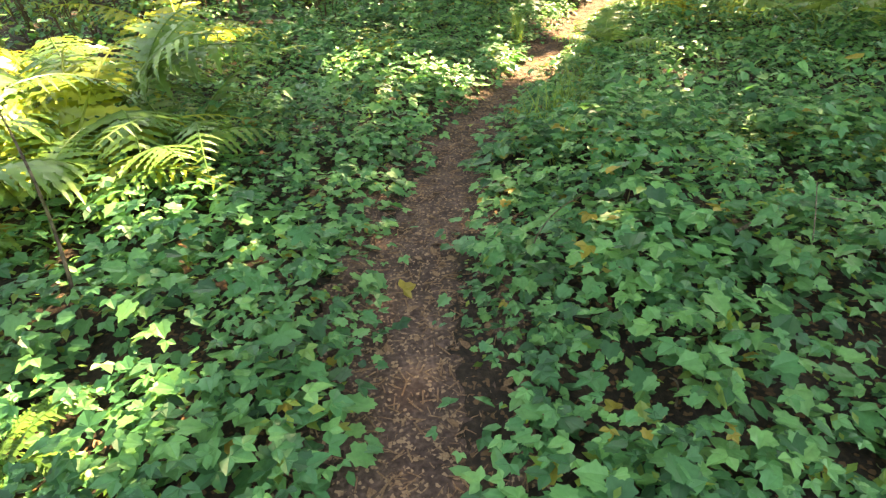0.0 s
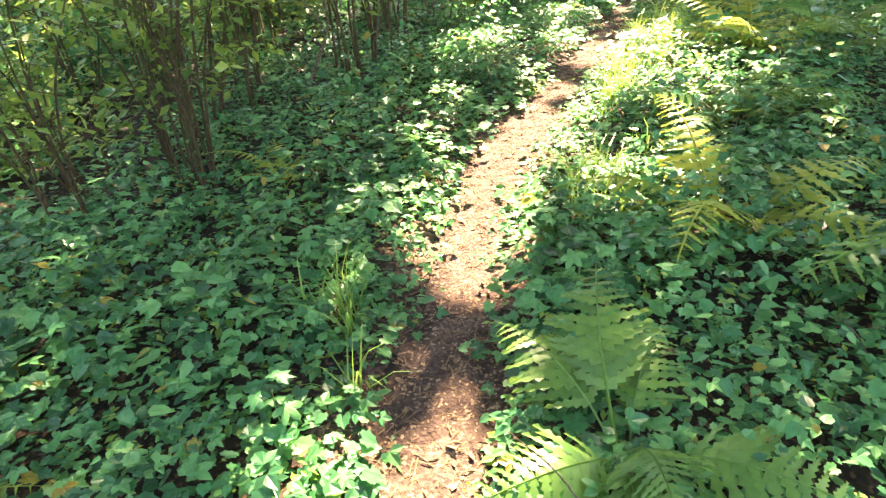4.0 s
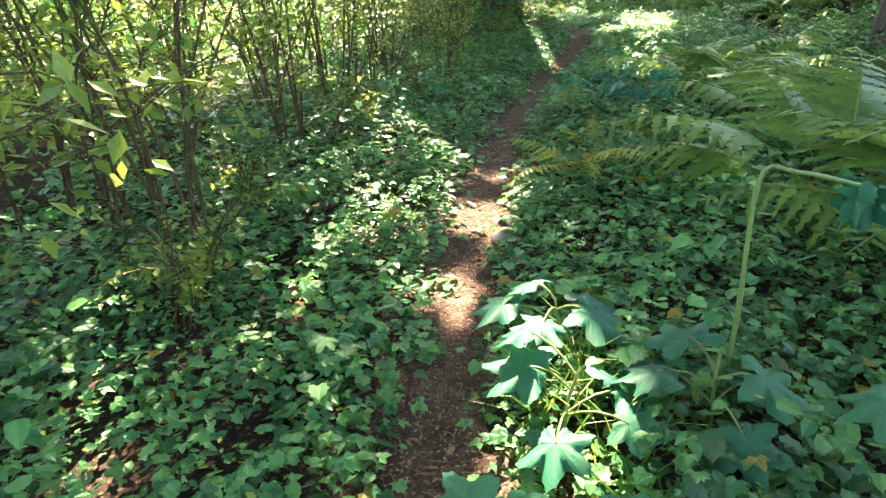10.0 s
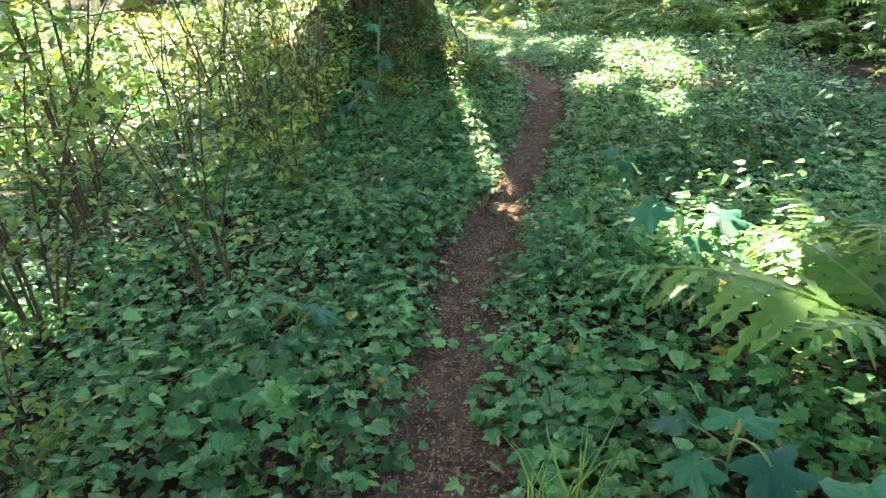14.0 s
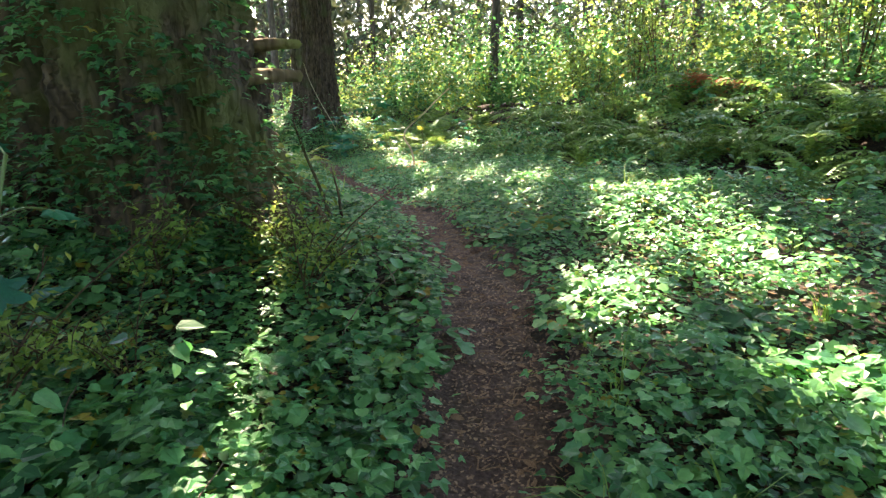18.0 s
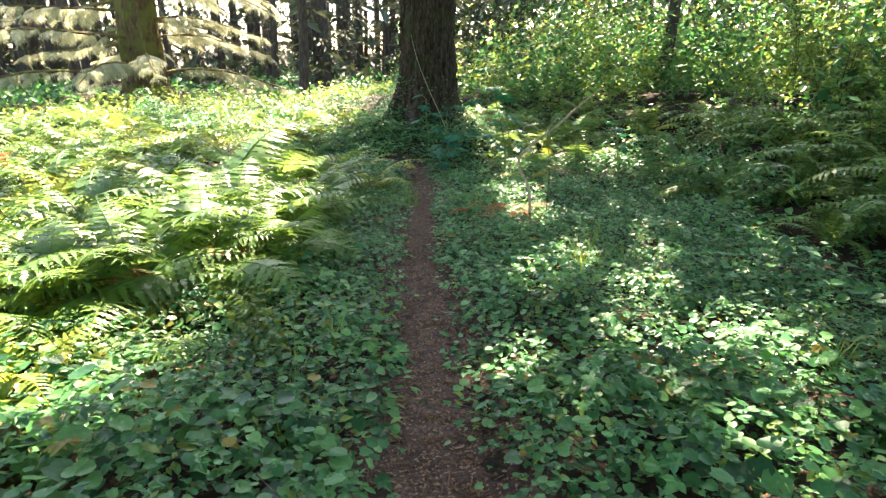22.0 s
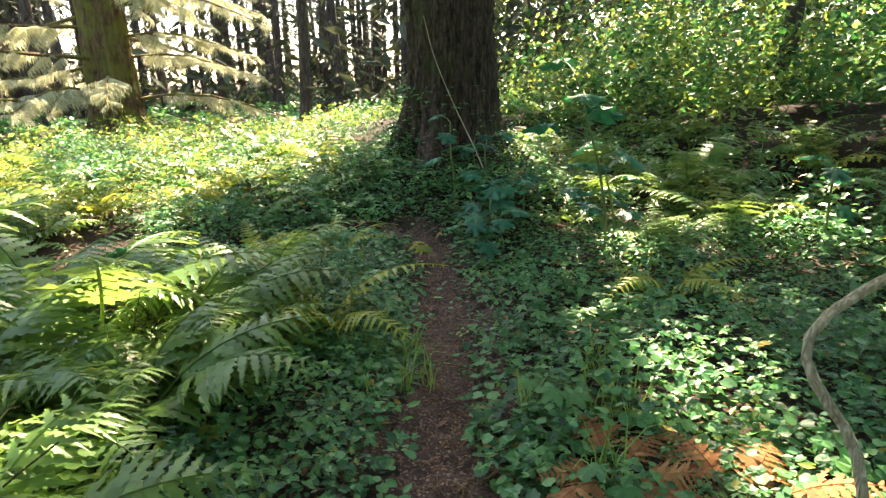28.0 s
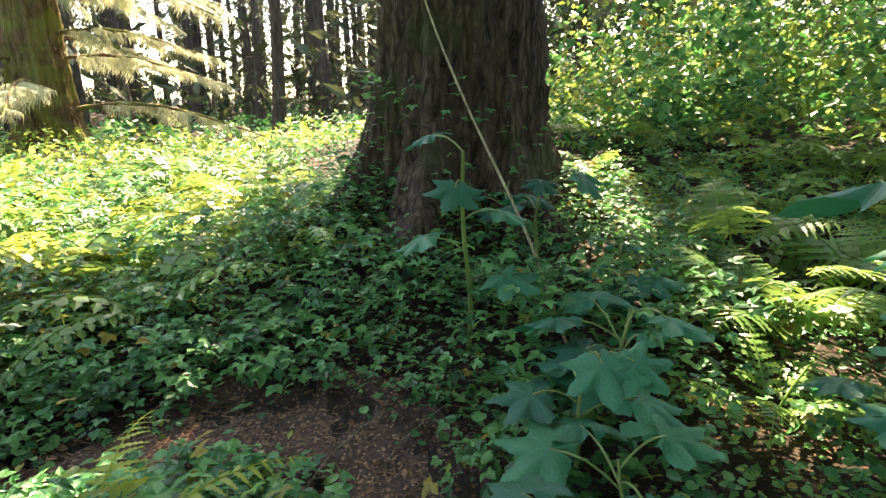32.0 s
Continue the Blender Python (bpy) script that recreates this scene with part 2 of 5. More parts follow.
SOIL = earth_material("leaf mould", [(0.3, (.008, .006, .004)), (0.5, (.018, .012, .008)), (0.7, (.045, .03, .018))], 5.0, speck=(.09, .05, .024))
DIRT = earth_material("trodden dirt", [(0.3, (.017, .010, .007)), (0.5, (.058, .035, .026)), (0.7, (.14, .09, .066))], 7.0, depth=0.03, speck=(.22, .14, .085))
LITTER = earth_material("dead leaf litter", [(0.3, (.07, .036, .019)), (0.5, (.155, .088, .047)), (0.7, (.27, .18, .105))], 20.0, 0.85, 0.002)
BARK_A = bark_material("old spruce bark", (.012, .009, .006), (.15, .11, .068), (.085, .09, .028), 12, 0.5)
BARK_B = bark_material("brown spruce bark", (.012, .008, .005), (.105, .075, .05), (.05, .06, .022), 14, 0.6)
# lit variant of the spruce barks: sunlight is put into the tone
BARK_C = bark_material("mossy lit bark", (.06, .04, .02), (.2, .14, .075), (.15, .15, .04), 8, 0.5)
BARK_FAR = bark_material("grey bark", (.04, .034, .03), (.12, .1, .085), None, 7)
STEM = bark_material("shrub stem", (.05, .035, .02), (.16, .115, .06), (.09, .11, .03), 30, 0.55)
TWIG = bark_material("dead twig", (.08, .06, .04), (.3, .24, .17), None, 40)
PALE_STALK = bark_material("pale dry stalk", (.32, .26, .15), (.62, .54, .36), None, 40)
GREEN_STEM = leaf_material("green stalk", (.1, .15, .04), (.13, .2, .06), (.17, .24, .08), 0.1)


# ---- mesh helpers ----
def mesh_data(name, verts, faces, material, smooth=False):
    """A mesh from an (n, 3) array and one or more arrays of faces, each of one size."""
    me = bpy.data.meshes.new(name)
    verts = np.asarray(verts, np.float32)
    faces = [np.asarray(f, np.int32) for f in (faces if isinstance(faces, (list, tuple)) else [faces])]
    loops = np.concatenate([f.ravel() for f in faces])
    sizes = np.concatenate([np.full(len(f), f.shape[1], np.int32) for f in faces])
    me.vertices.add(len(verts)), me.loops.add(len(loops)), me.polygons.add(len(sizes))
    me.vertices.foreach_set("co", verts.ravel())
    me.loops.foreach_set("vertex_index", loops)
    me.polygons.foreach_set("loop_start", np.r_[0, np.cumsum(sizes)[:-1]].astype(np.int32))
    me.polygons.foreach_set("use_smooth", np.full(len(sizes), smooth))
    me.materials.append(material)
    me.update(calc_edges=True)
    return me


def part(name, me, parent, label="", m=None):
    ob = new(name, me)
    ob.parent = parent
    if m is not None:
        ob.matrix_basis = m
    return tagged(ob, label)


def thing(name, m, label, category, group=""):
    ob = new(name)
    ob.matrix_basis = m
    return tagged(ob, label, category, group)


def join(*pieces):
    """Pieces (verts, [faces...]) into one."""
    vs, by, at = [], {}, 0
    for v, fs in pieces:
        vs.append(np.asarray(v, float))
        for f in fs:
            f = np.asarray(f, int)
            by.setdefault(f.shape[1], []).append(f + at)
        at += len(v)
    return np.vstack(vs), [np.vstack(by[k]) for k in by]


def tube(points, radii, sides=8, wobble=0.0, rng=None, lobes=None):
    """A tapered tube along points; lobes(i, angle) may scale the radius."""
    p = np.asarray(points, float)
    r = np.asarray(radii, float)
    t = np.gradient(p, axis=0)
    t /= np.linalg.norm(t, axis=1)[:, None]
    up = np.where(np.abs(t[:, 2:3]) < 0.9, [[0, 0, 1.0]], [[1.0, 0, 0]])
    u = np.cross(up, t)
    u /= np.linalg.norm(u, axis=1)[:, None]
    if np.abs(t[0, 2]) >= 0.9:
        u = np.cross(np.cross(t, np.array([[1.0, 0, 0]])), t)
        u /= np.linalg.norm(u, axis=1)[:, None]
    w = np.cross(t, u)
    a = np.arange(sides) * 2 * np.pi / sides
    k = np.ones((len(p), sides))
    if rng is not None and wobble:
        k += rng.uniform(-wobble, wobble, k.shape)
    if lobes is not None:
        k *= lobes(np.arange(len(p))[:, None], a[None, :])
    v = p[:, None] + (r[:, None] * k)[..., None] * (np.cos(a)[None, :, None] * u[:, None] + np.sin(a)[None, :, None] * w[:, None])
    i, j = np.meshgrid(np.arange(len(p) - 1), np.arange(sides), indexing="ij")
    j2 = (j + 1) % sides
    q = np.stack([i * sides + j, i * sides + j2, (i + 1) * sides + j2, (i + 1) * sides + j], -1).reshape(-1, 4)
    return v.reshape(-1, 3), [q]


def turns(yaw, pitch, roll):
    """Stack of turn matrices, yaw about z after pitch about x after roll about y."""
    cy, sy, cp, sp, cr, sr = np.cos(yaw), np.sin(yaw), np.cos(pitch), np.sin(pitch), np.cos(roll), np.sin(roll)
    o, i = np.zeros_like(cy), np.ones_like(cy)
    z = np.stack([cy, -sy, o, sy, cy, o, o, o, i], -1).reshape(-1, 3, 3)
    x = np.stack([i, o, o, o, cp, -sp, o, sp, cp], -1).reshape(-1, 3, 3)
    y = np.stack([cr, o, sr, o, i, o, -sr, o, cr], -1).reshape(-1, 3, 3)
    return z @ x @ y


def scatter(template, places, mats, sizes):
    """One array of verts and faces from a template laid at many places."""
    v, faces = template
    n, k = len(places), len(v)
    out = np.einsum("nij,kj->nki", mats, v) * np.asarray(sizes).reshape(n, 1, -1) + places[:, None]
    at = (np.arange(n) * k)[:, None, None]
    return out.reshape(-1, 3), [(f[None] + at).reshape(-1, f.shape[1]) for f in faces]


def leaf(half, dip):
    """A leaf from one half of its outline, from the stalk to the tip along +y, folded along its rib."""
    h = np.array(half, float)
    inner = h[1:-1]
    o = np.vstack([h, inner[::-1] * [[-1, 1]]])
    v = np.c_[o, np.abs(o[:, 0]) * dip * 1.4 - dip * 2 * (o[:, 1] / h[-1, 1]) ** 2]
    n, k = len(h), len(o)
    return v, [np.array([list(range(n)), [0] + list(range(n - 1, k))])]


def trifoil():
    """Three toothed leaflets on one stalk end, each folded along its rib."""
    vs, fs = [(0, 0, 0)], []
    for turn, ln in ((0, 0.62), (1.25, 0.5), (-1.25, 0.5)):
        c, q = np.cos(turn), np.sin(turn)
        b = len(vs)
        for x, y, z in ((.27, .36, .05), (.2, .66, .01), (0, 1, -.1), (-.2, .66, .01), (-.27, .36, .05)):
            x, y = x * ln * 1.25, y * ln
            vs.append((x * c + y * q, y * c - x * q, z * ln * 1.4))
        fs += [(0, b, b + 1, b + 2), (0, b + 2, b + 3, b + 4)]
    v = np.array(vs)
    v[:, 1] += 0.2
    return v, [np.array(fs)]


TRIFOIL = trifoil()
ROUND = leaf([(0, .08), (.3, .0), (.5, .34), (.34, .76), (0, .9)], .07)
LOBED = leaf([(0, .1), (.18, -.04), (.4, .04), (.37, .2), (.52, .38), (.36, .5), (.33, .72), (.16, .74), (0, .94)], .09)
HEART = leaf([(0, 0), (.33, .12), (.3, .55), (0, 1)], .1)
OVAL = leaf([(0, 0), (.24, .3), (.2, .7), (0, 1)], .06)
SMALL = leaf([(0, 0), (.26, .45), (0, 1)], .07)

# ---- ground: one sheet from the trail to the horizon ----
def ground_sheet():
    def axis(lo, hi, cell):
        inner = np.arange(lo, hi + cell / 2, cell)
        out, grow, edge = [], cell, 0.0
        while edge < 420:
            grow *= 1.35
            edge += grow
            out.append(edge)
        out = np.array(out)
        return np.r_[lo - out[::-1], inner, hi + out]
    xs, ys = axis(-9, 30, 0.25), axis(-6, 46, 0.25)
    gx, gy = np.meshgrid(xs, ys)
    z = ground_z(gx.ravel(), gy.ravel())
    i, j = np.meshgrid(np.arange(len(ys) - 1), np.arange(len(xs) - 1), indexing="ij")
    w = len(xs)
    q = np.stack([i * w + j, i * w + j + 1, (i + 1) * w + j + 1, (i + 1) * w + j], -1).reshape(-1, 4)
    ob = new("ground", mesh_data("ground", np.c_[gx.ravel(), gy.ravel(), z], q, SOIL, True))
    tagged(ob, "dark forest soil with leaf mould under the plants", "ground", kind="structure")


def half_width(s):
    return (0.215 + 0.05 * np.exp(-((s - 24.5) / 3) ** 2) + 0.035 * wave(s, s * 0.3, 0.9) + 0.05 * np.exp(-((s - 8.4) / 1.7) ** 2) + 0.03 * np.exp(-((s - 36.6) / 0.8) ** 2)) * (1 - 0.9 * step(37.2, 37.9, s)) - 0.22 * step(37.5, 38.1, s)


def trail_strip():
    rng = np.random.default_rng(3)
    at = np.arange(-4.5, 37.9, 0.03)
    cx, cy = np.interp(at, LINE_S, LINE[:, 0]), np.interp(at, LINE_S, LINE[:, 1])
    tx, ty = np.gradient(cx), np.gradient(cy)
    k = np.hypot(tx, ty)
    tx, ty = tx / k, ty / k
    u = np.linspace(-1, 1, 27)
    hw = half_width(at) + 0.16
    left, right = hw + 0.05 * wave(at, 0 * at, 0.13, 1), hw + 0.05 * wave(at, 0 * at, 0.15, 7)
    d = np.where(u[None] < 0, u[None] * left[:, None], u[None] * right[:, None])
    x, y = cx[:, None] + ty[:, None] * d, cy[:, None] - tx[:, None] * d
    z = ground_z(x.ravel(), y.ravel()).reshape(x.shape)
    lift = 0.018 * (1 - np.abs(u[None]) ** 4) - 0.006
    z = z + lift + 0.008 * wave(x, y, 0.07, 2) + rng.uniform(-0.003, 0.003, z.shape)
    i, j = np.meshgrid(np.arange(len(at) - 1), np.arange(len(u) - 1), indexing="ij")
    w = len(u)
    q = np.stack([i * w + j, i * w + j + 1, (i + 1) * w + j + 1, (i + 1) * w + j], -1).reshape(-1, 4)
    ob = new("path", mesh_data("path", np.c_[x.ravel(), y.ravel(), z.ravel()], q, DIRT, True))
    tagged(ob, "narrow trodden dirt footpath strewn with needles", "footpath", kind="structure")


ground_sheet()
trail_strip()


# ---- where the sun comes through: x, y, radius ----
SUN_START = [(-1.0, 1.2, .36), (-1.3, 2.2, .34), (-2.3, 2.6, .5), (-2.7, 4.0, .65), (-2.2, 5.8, .7), (0.0, 4.7, .34), (-0.6, 4.8, .32), (1.15, 5.6, .46), (0.4, 4.7, .3), (1.8, 7.1, .5), (2.84, 6.97, .45),
             (3.0, 8.5, .5), (3.3, 9.2, .36), (4.3, 8.1, .4), (2.5, 7.9, .5), (2.0, 7.4, .45), (4.1, 9.0, .55), (3.8, 8.4, .45), (4.4, 9.5, .4), (4.2, 8.7, .4), (2.8, 10.0, .38), (2.2, 8.7, .28), (1.85, 8.05, .27), (3.2, 10.3, .38), (3.9, 10.3, .36), (4.3, 11.2, .3), (4.1, 9.9, .36), (4.35, 10.3, .4), (4.75, 10.0, .36), (2.5, 9.8, .28), (4.72, 11.4, .32)]
SUN_MIDDLE = [(7.5, 14.25, .36), (6.8, 13.5, .26), (5.75, 12.1, .3), (5.1, 12.3, .22), (6.4, 12.2, .4), (7.6, 12.3, .22), (8.4, 12.9, .25), (12.0, 17.3, .4), (11.15, 17.0, .3), (10.44, 16.5, .3), (12.3, 16.7, .4), (5.1, 13.1, .2), (6.8, 14.3, .3), (7.7, 15.4, .34), (7.8, 14.95, .32), (8.2, 14.8, .3), (8.0, 18.8, .34), (12.5, 19.5, .36), (12.9, 19.4, .3),
              (12.0, 18.7, .26), (11.8, 16.7, .45), (11.1, 16.05, .42), (9.0, 18.8, .4), (12.5, 19.3, .36), (12.8, 19.8, .34), (12.3, 19.05, .34), (13.1, 20.4, .3), (13.6, 21.1, .34), (13.8, 21.8, .36), (7.2, 15.2, .24), (14.6, 20.0, .36), (15.1, 20.3, .35)]
SUN_LATE = [(17.4, 21.3, .55), (16.3, 20.3, .62), (15.7, 19.6, .5), (14.7, 19.05, .38), (14.2, 18.6, .3), (22.0, 29.0, .6), (15.9, 26.3, .5), (15.6, 24.8, .35), (15.0, 24.15, .4), (14.3, 24.0, .6), (14.35, 23.5, .42),
            (17.6, 23.3, .42), (17.8, 24.0, .3), (16.5, 23.7, .33), (19.2, 27.6, .45), (17.2, 24.6, .28), (18.8, 26.7, .36), (16.1, 27.7, .45), (19.4, 28.7, .28), (20.3, 29.5, .32), (22.7, 34.4, .7), (21.5, 33.3, .6), (20.8, 30.7, .4), (18.2, 31.4, .35), (16.5, 32.2, .6), (21.3, 29.8, .45), (21.6, 30.9, .5), (15.4, 25.3, .6), (15.5, 27.0, .6), (16.6, 29.0, .5), (17.0, 30.2, .45), (21.0, 32.0, .42)]


def lit(x, y):
    """1 where the sun reaches the ground, 0 in shade."""
    x, y = np.asarray(x, float), np.asarray(y, float)
    v = np.zeros_like(x)
    for a, b, r in SUN_START + SUN_MIDDLE + SUN_LATE:
        v = np.maximum(v, 1 - step(0.75 * r, 1.15 * r, np.hypot(x - a, (y - b))))
    across = (x - 18.21) * math.cos(SUN_AZ) - (y - 29.99) * math.sin(SUN_AZ)      # open ground left of the second big tree's shadow
    v = np.maximum(v, step(0.15, -0.35, across) * step(22.6, 23.8, y + 0.35 * x - 5.2) * (wave(x, y, 0.55, 9) > -0.25 - 0.5 * step(30, 33, y)) * (1 - 0.9 * step(27.9, 29.3, y) * (1 - step(32.3, 33.5, y)) * step(14.0, 15.5, x + 0.2 * wave(x, y, 0.6, 3))))
    strip = (x - 12.86) * math.cos(SUN_AZ) - (y - 20.06) * math.sin(SUN_AZ)       # strip beside the first big tree's shadow
    v = np.maximum(v, (np.abs(strip - 0.2) < 0.37) * (y > 18) * (y < 22.5))
    s, d, _ = near_trail(x.ravel(), y.ravel())
    d = d.reshape(x.shape)
    s = s.reshape(x.shape)
    v = np.maximum(v, (wave(x, y, 0.36, 12) > 0.22 + 0.7 * step(1.5, 2.6, d)) * (d > 0.4) * (d < 3.7) * (s > 24.5) * (s < 31))          # flecks over the herbs before the bank
    v = np.maximum(v, (wave(x, y, 0.62, 17) > 0.3 - 0.35 * step(7, 9, d)) * (d > 5.2) * (d < 13) * (s > 19.5) * (s < 38))          # sun over the bushes on the bank
    v = np.maximum(v, (wave(x, y, 0.4, 15) > 0.66) * (d > 0.3) * (d < 3.2) * (s > 12) * (s < 19))
    v = np.maximum(v, step(-2.6, -4.2, d) * (wave(x, y, 0.8, 4) > 0.35 - 0.7 * (s > 17)) * (s > 11.5))
    v = np.maximum(v, (d < -3) * (d > -8) * (s > 4) * (s <= 11.5) * (wave(x, y, 0.5, 31) > 0.4))
    v = np.maximum(v, (wave(x, y, 0.2, 21) > 0.62) * (d < -0.5) * (d > -3.2) * (s > 13) * (s < 23))           # small dapples in the thicket
    v = np.maximum(v, step(9.5, 12, np.abs(d)) * (1 - 0.85 * (d > 0) * (d < 17) * (s > 14) * (s < 41) * (wave(x, y, 0.7, 7) < 0.15)))
    return np.clip(v, 0, 1)


# ---- ground cover ----
def ground_cover():
    rng = np.random.default_rng(11)

    def plants(count, lo, hi, dlo, dhi, power=1.0):
        s = rng.uniform(lo, hi, count)
        d = dlo + (dhi - dlo) * rng.uniform(0, 1, count) ** power
        d *= rng.choice([-1, 1], count)
        x = np.interp(s, LINE_S, LINE[:, 0]), np.interp(s, LINE_S, LINE[:, 1])
        i = np.clip(np.searchsorted(LINE_S, s), 0, len(_tan) - 1)
        return s, d, x[0] + _tan[i, 1] * d, x[1] - _tan[i, 0] * d

    def layer(name, label, count, lo, hi, dlo, dhi, leaves, template, size, height, material, power=1.0, thin=0.0, side=0, flat=1.0, edge=0.0, box=None):
        if box:
            x, y = rng.uniform(box[0], box[1], count), rng.uniform(box[2], box[3], count)
        else:
            s, d, x, y = plants(count, lo, hi, dlo, dhi, power)
        s2, d2, _ = near_trail(x, y)
        keep = (np.abs(d2) > half_width(s2) + edge + rng.uniform(-0.08, 0.12, len(x))) & (wave(x, y, 0.8, 6) > -1.15 + thin + rng.uniform(-0.25, 0.25, len(x)))
        keep &= np.hypot(x - TREE_A[0], y - TREE_A[1]) > 0.95
        keep &= np.hypot(x - TREE_B[0], y - TREE_B[1]) > 0.6
        keep &= np.abs(d2) > 0.9 * dlo
        if side:
            keep &= d2 * side > 0
        keep &= ~((d2 > 3.4) & (d2 < 4.9) & (s2 > 24.5) & (s2 < 33.5) & (wave(x, y, 0.5, 3) > -0.35))        # bare hollow under the bank; its dark soil also stands in for shade
        x, y, d2 = x[keep], y[keep], np.abs(d2[keep])
        tall = height * (0.45 + 0.55 * step(0.15, 0.9, d2)) * np.clip(1 + 0.45 * wave(x, y, 1.1, 8) + 0.3 * wave(x, y, 0.35, 5), 0.3, 2)
        px, py, ph = np.repeat(x, leaves), np.repeat(y, leaves), np.repeat(tall, leaves)
        n = len(px)
        yaw = rng.uniform(0, 2 * np.pi, n)
        reach = rng.uniform(0.02, 0.11, n)
        z = np.repeat(ground_z(x, y), leaves) + ph * (0.15 + rng.uniform(0, 1, n) ** 0.6)
        place = np.c_[px - np.sin(yaw) * reach, py + np.cos(yaw) * reach, z]
        mats = turns(yaw, rng.normal(-0.12, 0.3 * flat, n), rng.normal(0, 0.28 * flat, n))
        sizes = size * (0.5 + 0.9 * rng.uniform(0, 1, n) ** 1.3)
        sizes *= np.repeat(np.clip(1 + 0.25 * wave(x, y, 0.7, 14), 0.6, 1.5), leaves)
        v, f = scatter(template, place, mats, sizes)
        ob = new(name, mesh_data(name, v, f, material))
        tagged(ob, label, "plants", kind="stuff")

    end = LINE_S[-1]
    layer("lobed_herbs", "dense low green herbs with lobed leaves beside the path", 9800, -4, 24.5, 0.12, 3.0, 5, LOBED, 0.062, 0.2, HERB, 1.3, flat=0.75)
    layer("trefoil_herbs", "low green herbs with three toothed leaflets beside the path", 13500, -4, 24.5, 0.12, 3.2, 5, TRIFOIL, 0.078, 0.2, HERB, 1.3, flat=0.75)
    layer("under_leaves", "small dark green leaves close over the soil", 12500, -4, end - 2, 0.14, 3.0, 6, OVAL, 0.06, 0.06, HERB, 1.1)
    layer("round_herbs", "dense carpet of small round green leaves beside the path", 17500, 20.3, end - 3, 0.12, 4.4, 6, ROUND, 0.044, 0.16, HERB, 1.05, flat=0.7)
    layer("trefoil_carpet", "small three-part green leaves between the round ones", 10500, 20.3, end - 3, 0.12, 4.4, 5, TRIFOIL, 0.064, 0.18, HERB, 1.05, flat=0.8)
    layer("large_round_herbs", "larger round glossy green leaves near the old spruce", 600, 22.5, 28.5, 0.2, 2.6, 5, ROUND, 0.07, 0.18, HERB, 1.0, flat=0.7)
    layer("creeping_leaves", "small rounded green leaves close to the ground", 2800, -4, 30, 0.1, 2.6, 6, ROUND, 0.042, 0.05, HERB, 0.9)
    layer("undergrowth_herbs", "green herb cover farther from the path", 7500, -4, end, 2.8, 9.5, 5, HEART, 0.09, 0.22, HERB, 1.2)
    layer("tall_herbs", "taller light green leafy herbs", 5000, 2, 24, 0.8, 7.0, 6, HEART, 0.06, 0.42, HERB, 1.0, 0.6)
    layer("meadow_plants", "sunlit light green leafy plants on the open ground", 6500, 26, end + 6, 0.9, 11, 6, HEART, 0.06, 0.2, SHRUB, 1.0, 0.2, -1)
    layer("bank_plants", "green leafy plants on the bank", 17000, 20, end - 1, 3.5, 9.5, 5, HEART, 0.07, 0.5, HERB, 1.2, -0.9, 1)
    layer("mound_plants", "green leafy plants round the roots of the brown spruce", 2000, 0, 1, 0.3, 1, 6, TRIFOIL, 0.075, 0.32, HERB, box=(16.75, 24.65, 31.58, 38.98), thin=-1)
    layer("bend_plants", "low green plants round the bend of the path", 1500, 0, 1, 0.2, 1, 6, TRIFOIL, 0.075, 0.3, HERB, box=(16.69, 21.69, 30.72, 33.22), thin=-1)
    layer("clearing_plants", "sunlit light green plants in the clearing", 3600, 0, 1, 1.2, 1, 6, HEART, 0.06, 0.28, SHRUB, box=(0.59, 16.09, 25.14, 34.14), thin=-1)
    layer("small_herbs", "tiny light green leaflets between the larger leaves", 6000, -4, end - 2, 0.1, 2.8, 8, SMALL, 0.04, 0.16, SHRUB, 0.9)
    layer("hollow_plants", "light green plants behind the bend of the path", 2600, 0, 1, 0.5, 1, 6, HEART, 0.065, 0.2, SHRUB, box=(9.98, 20.14, 32.48, 41.38), thin=-1)


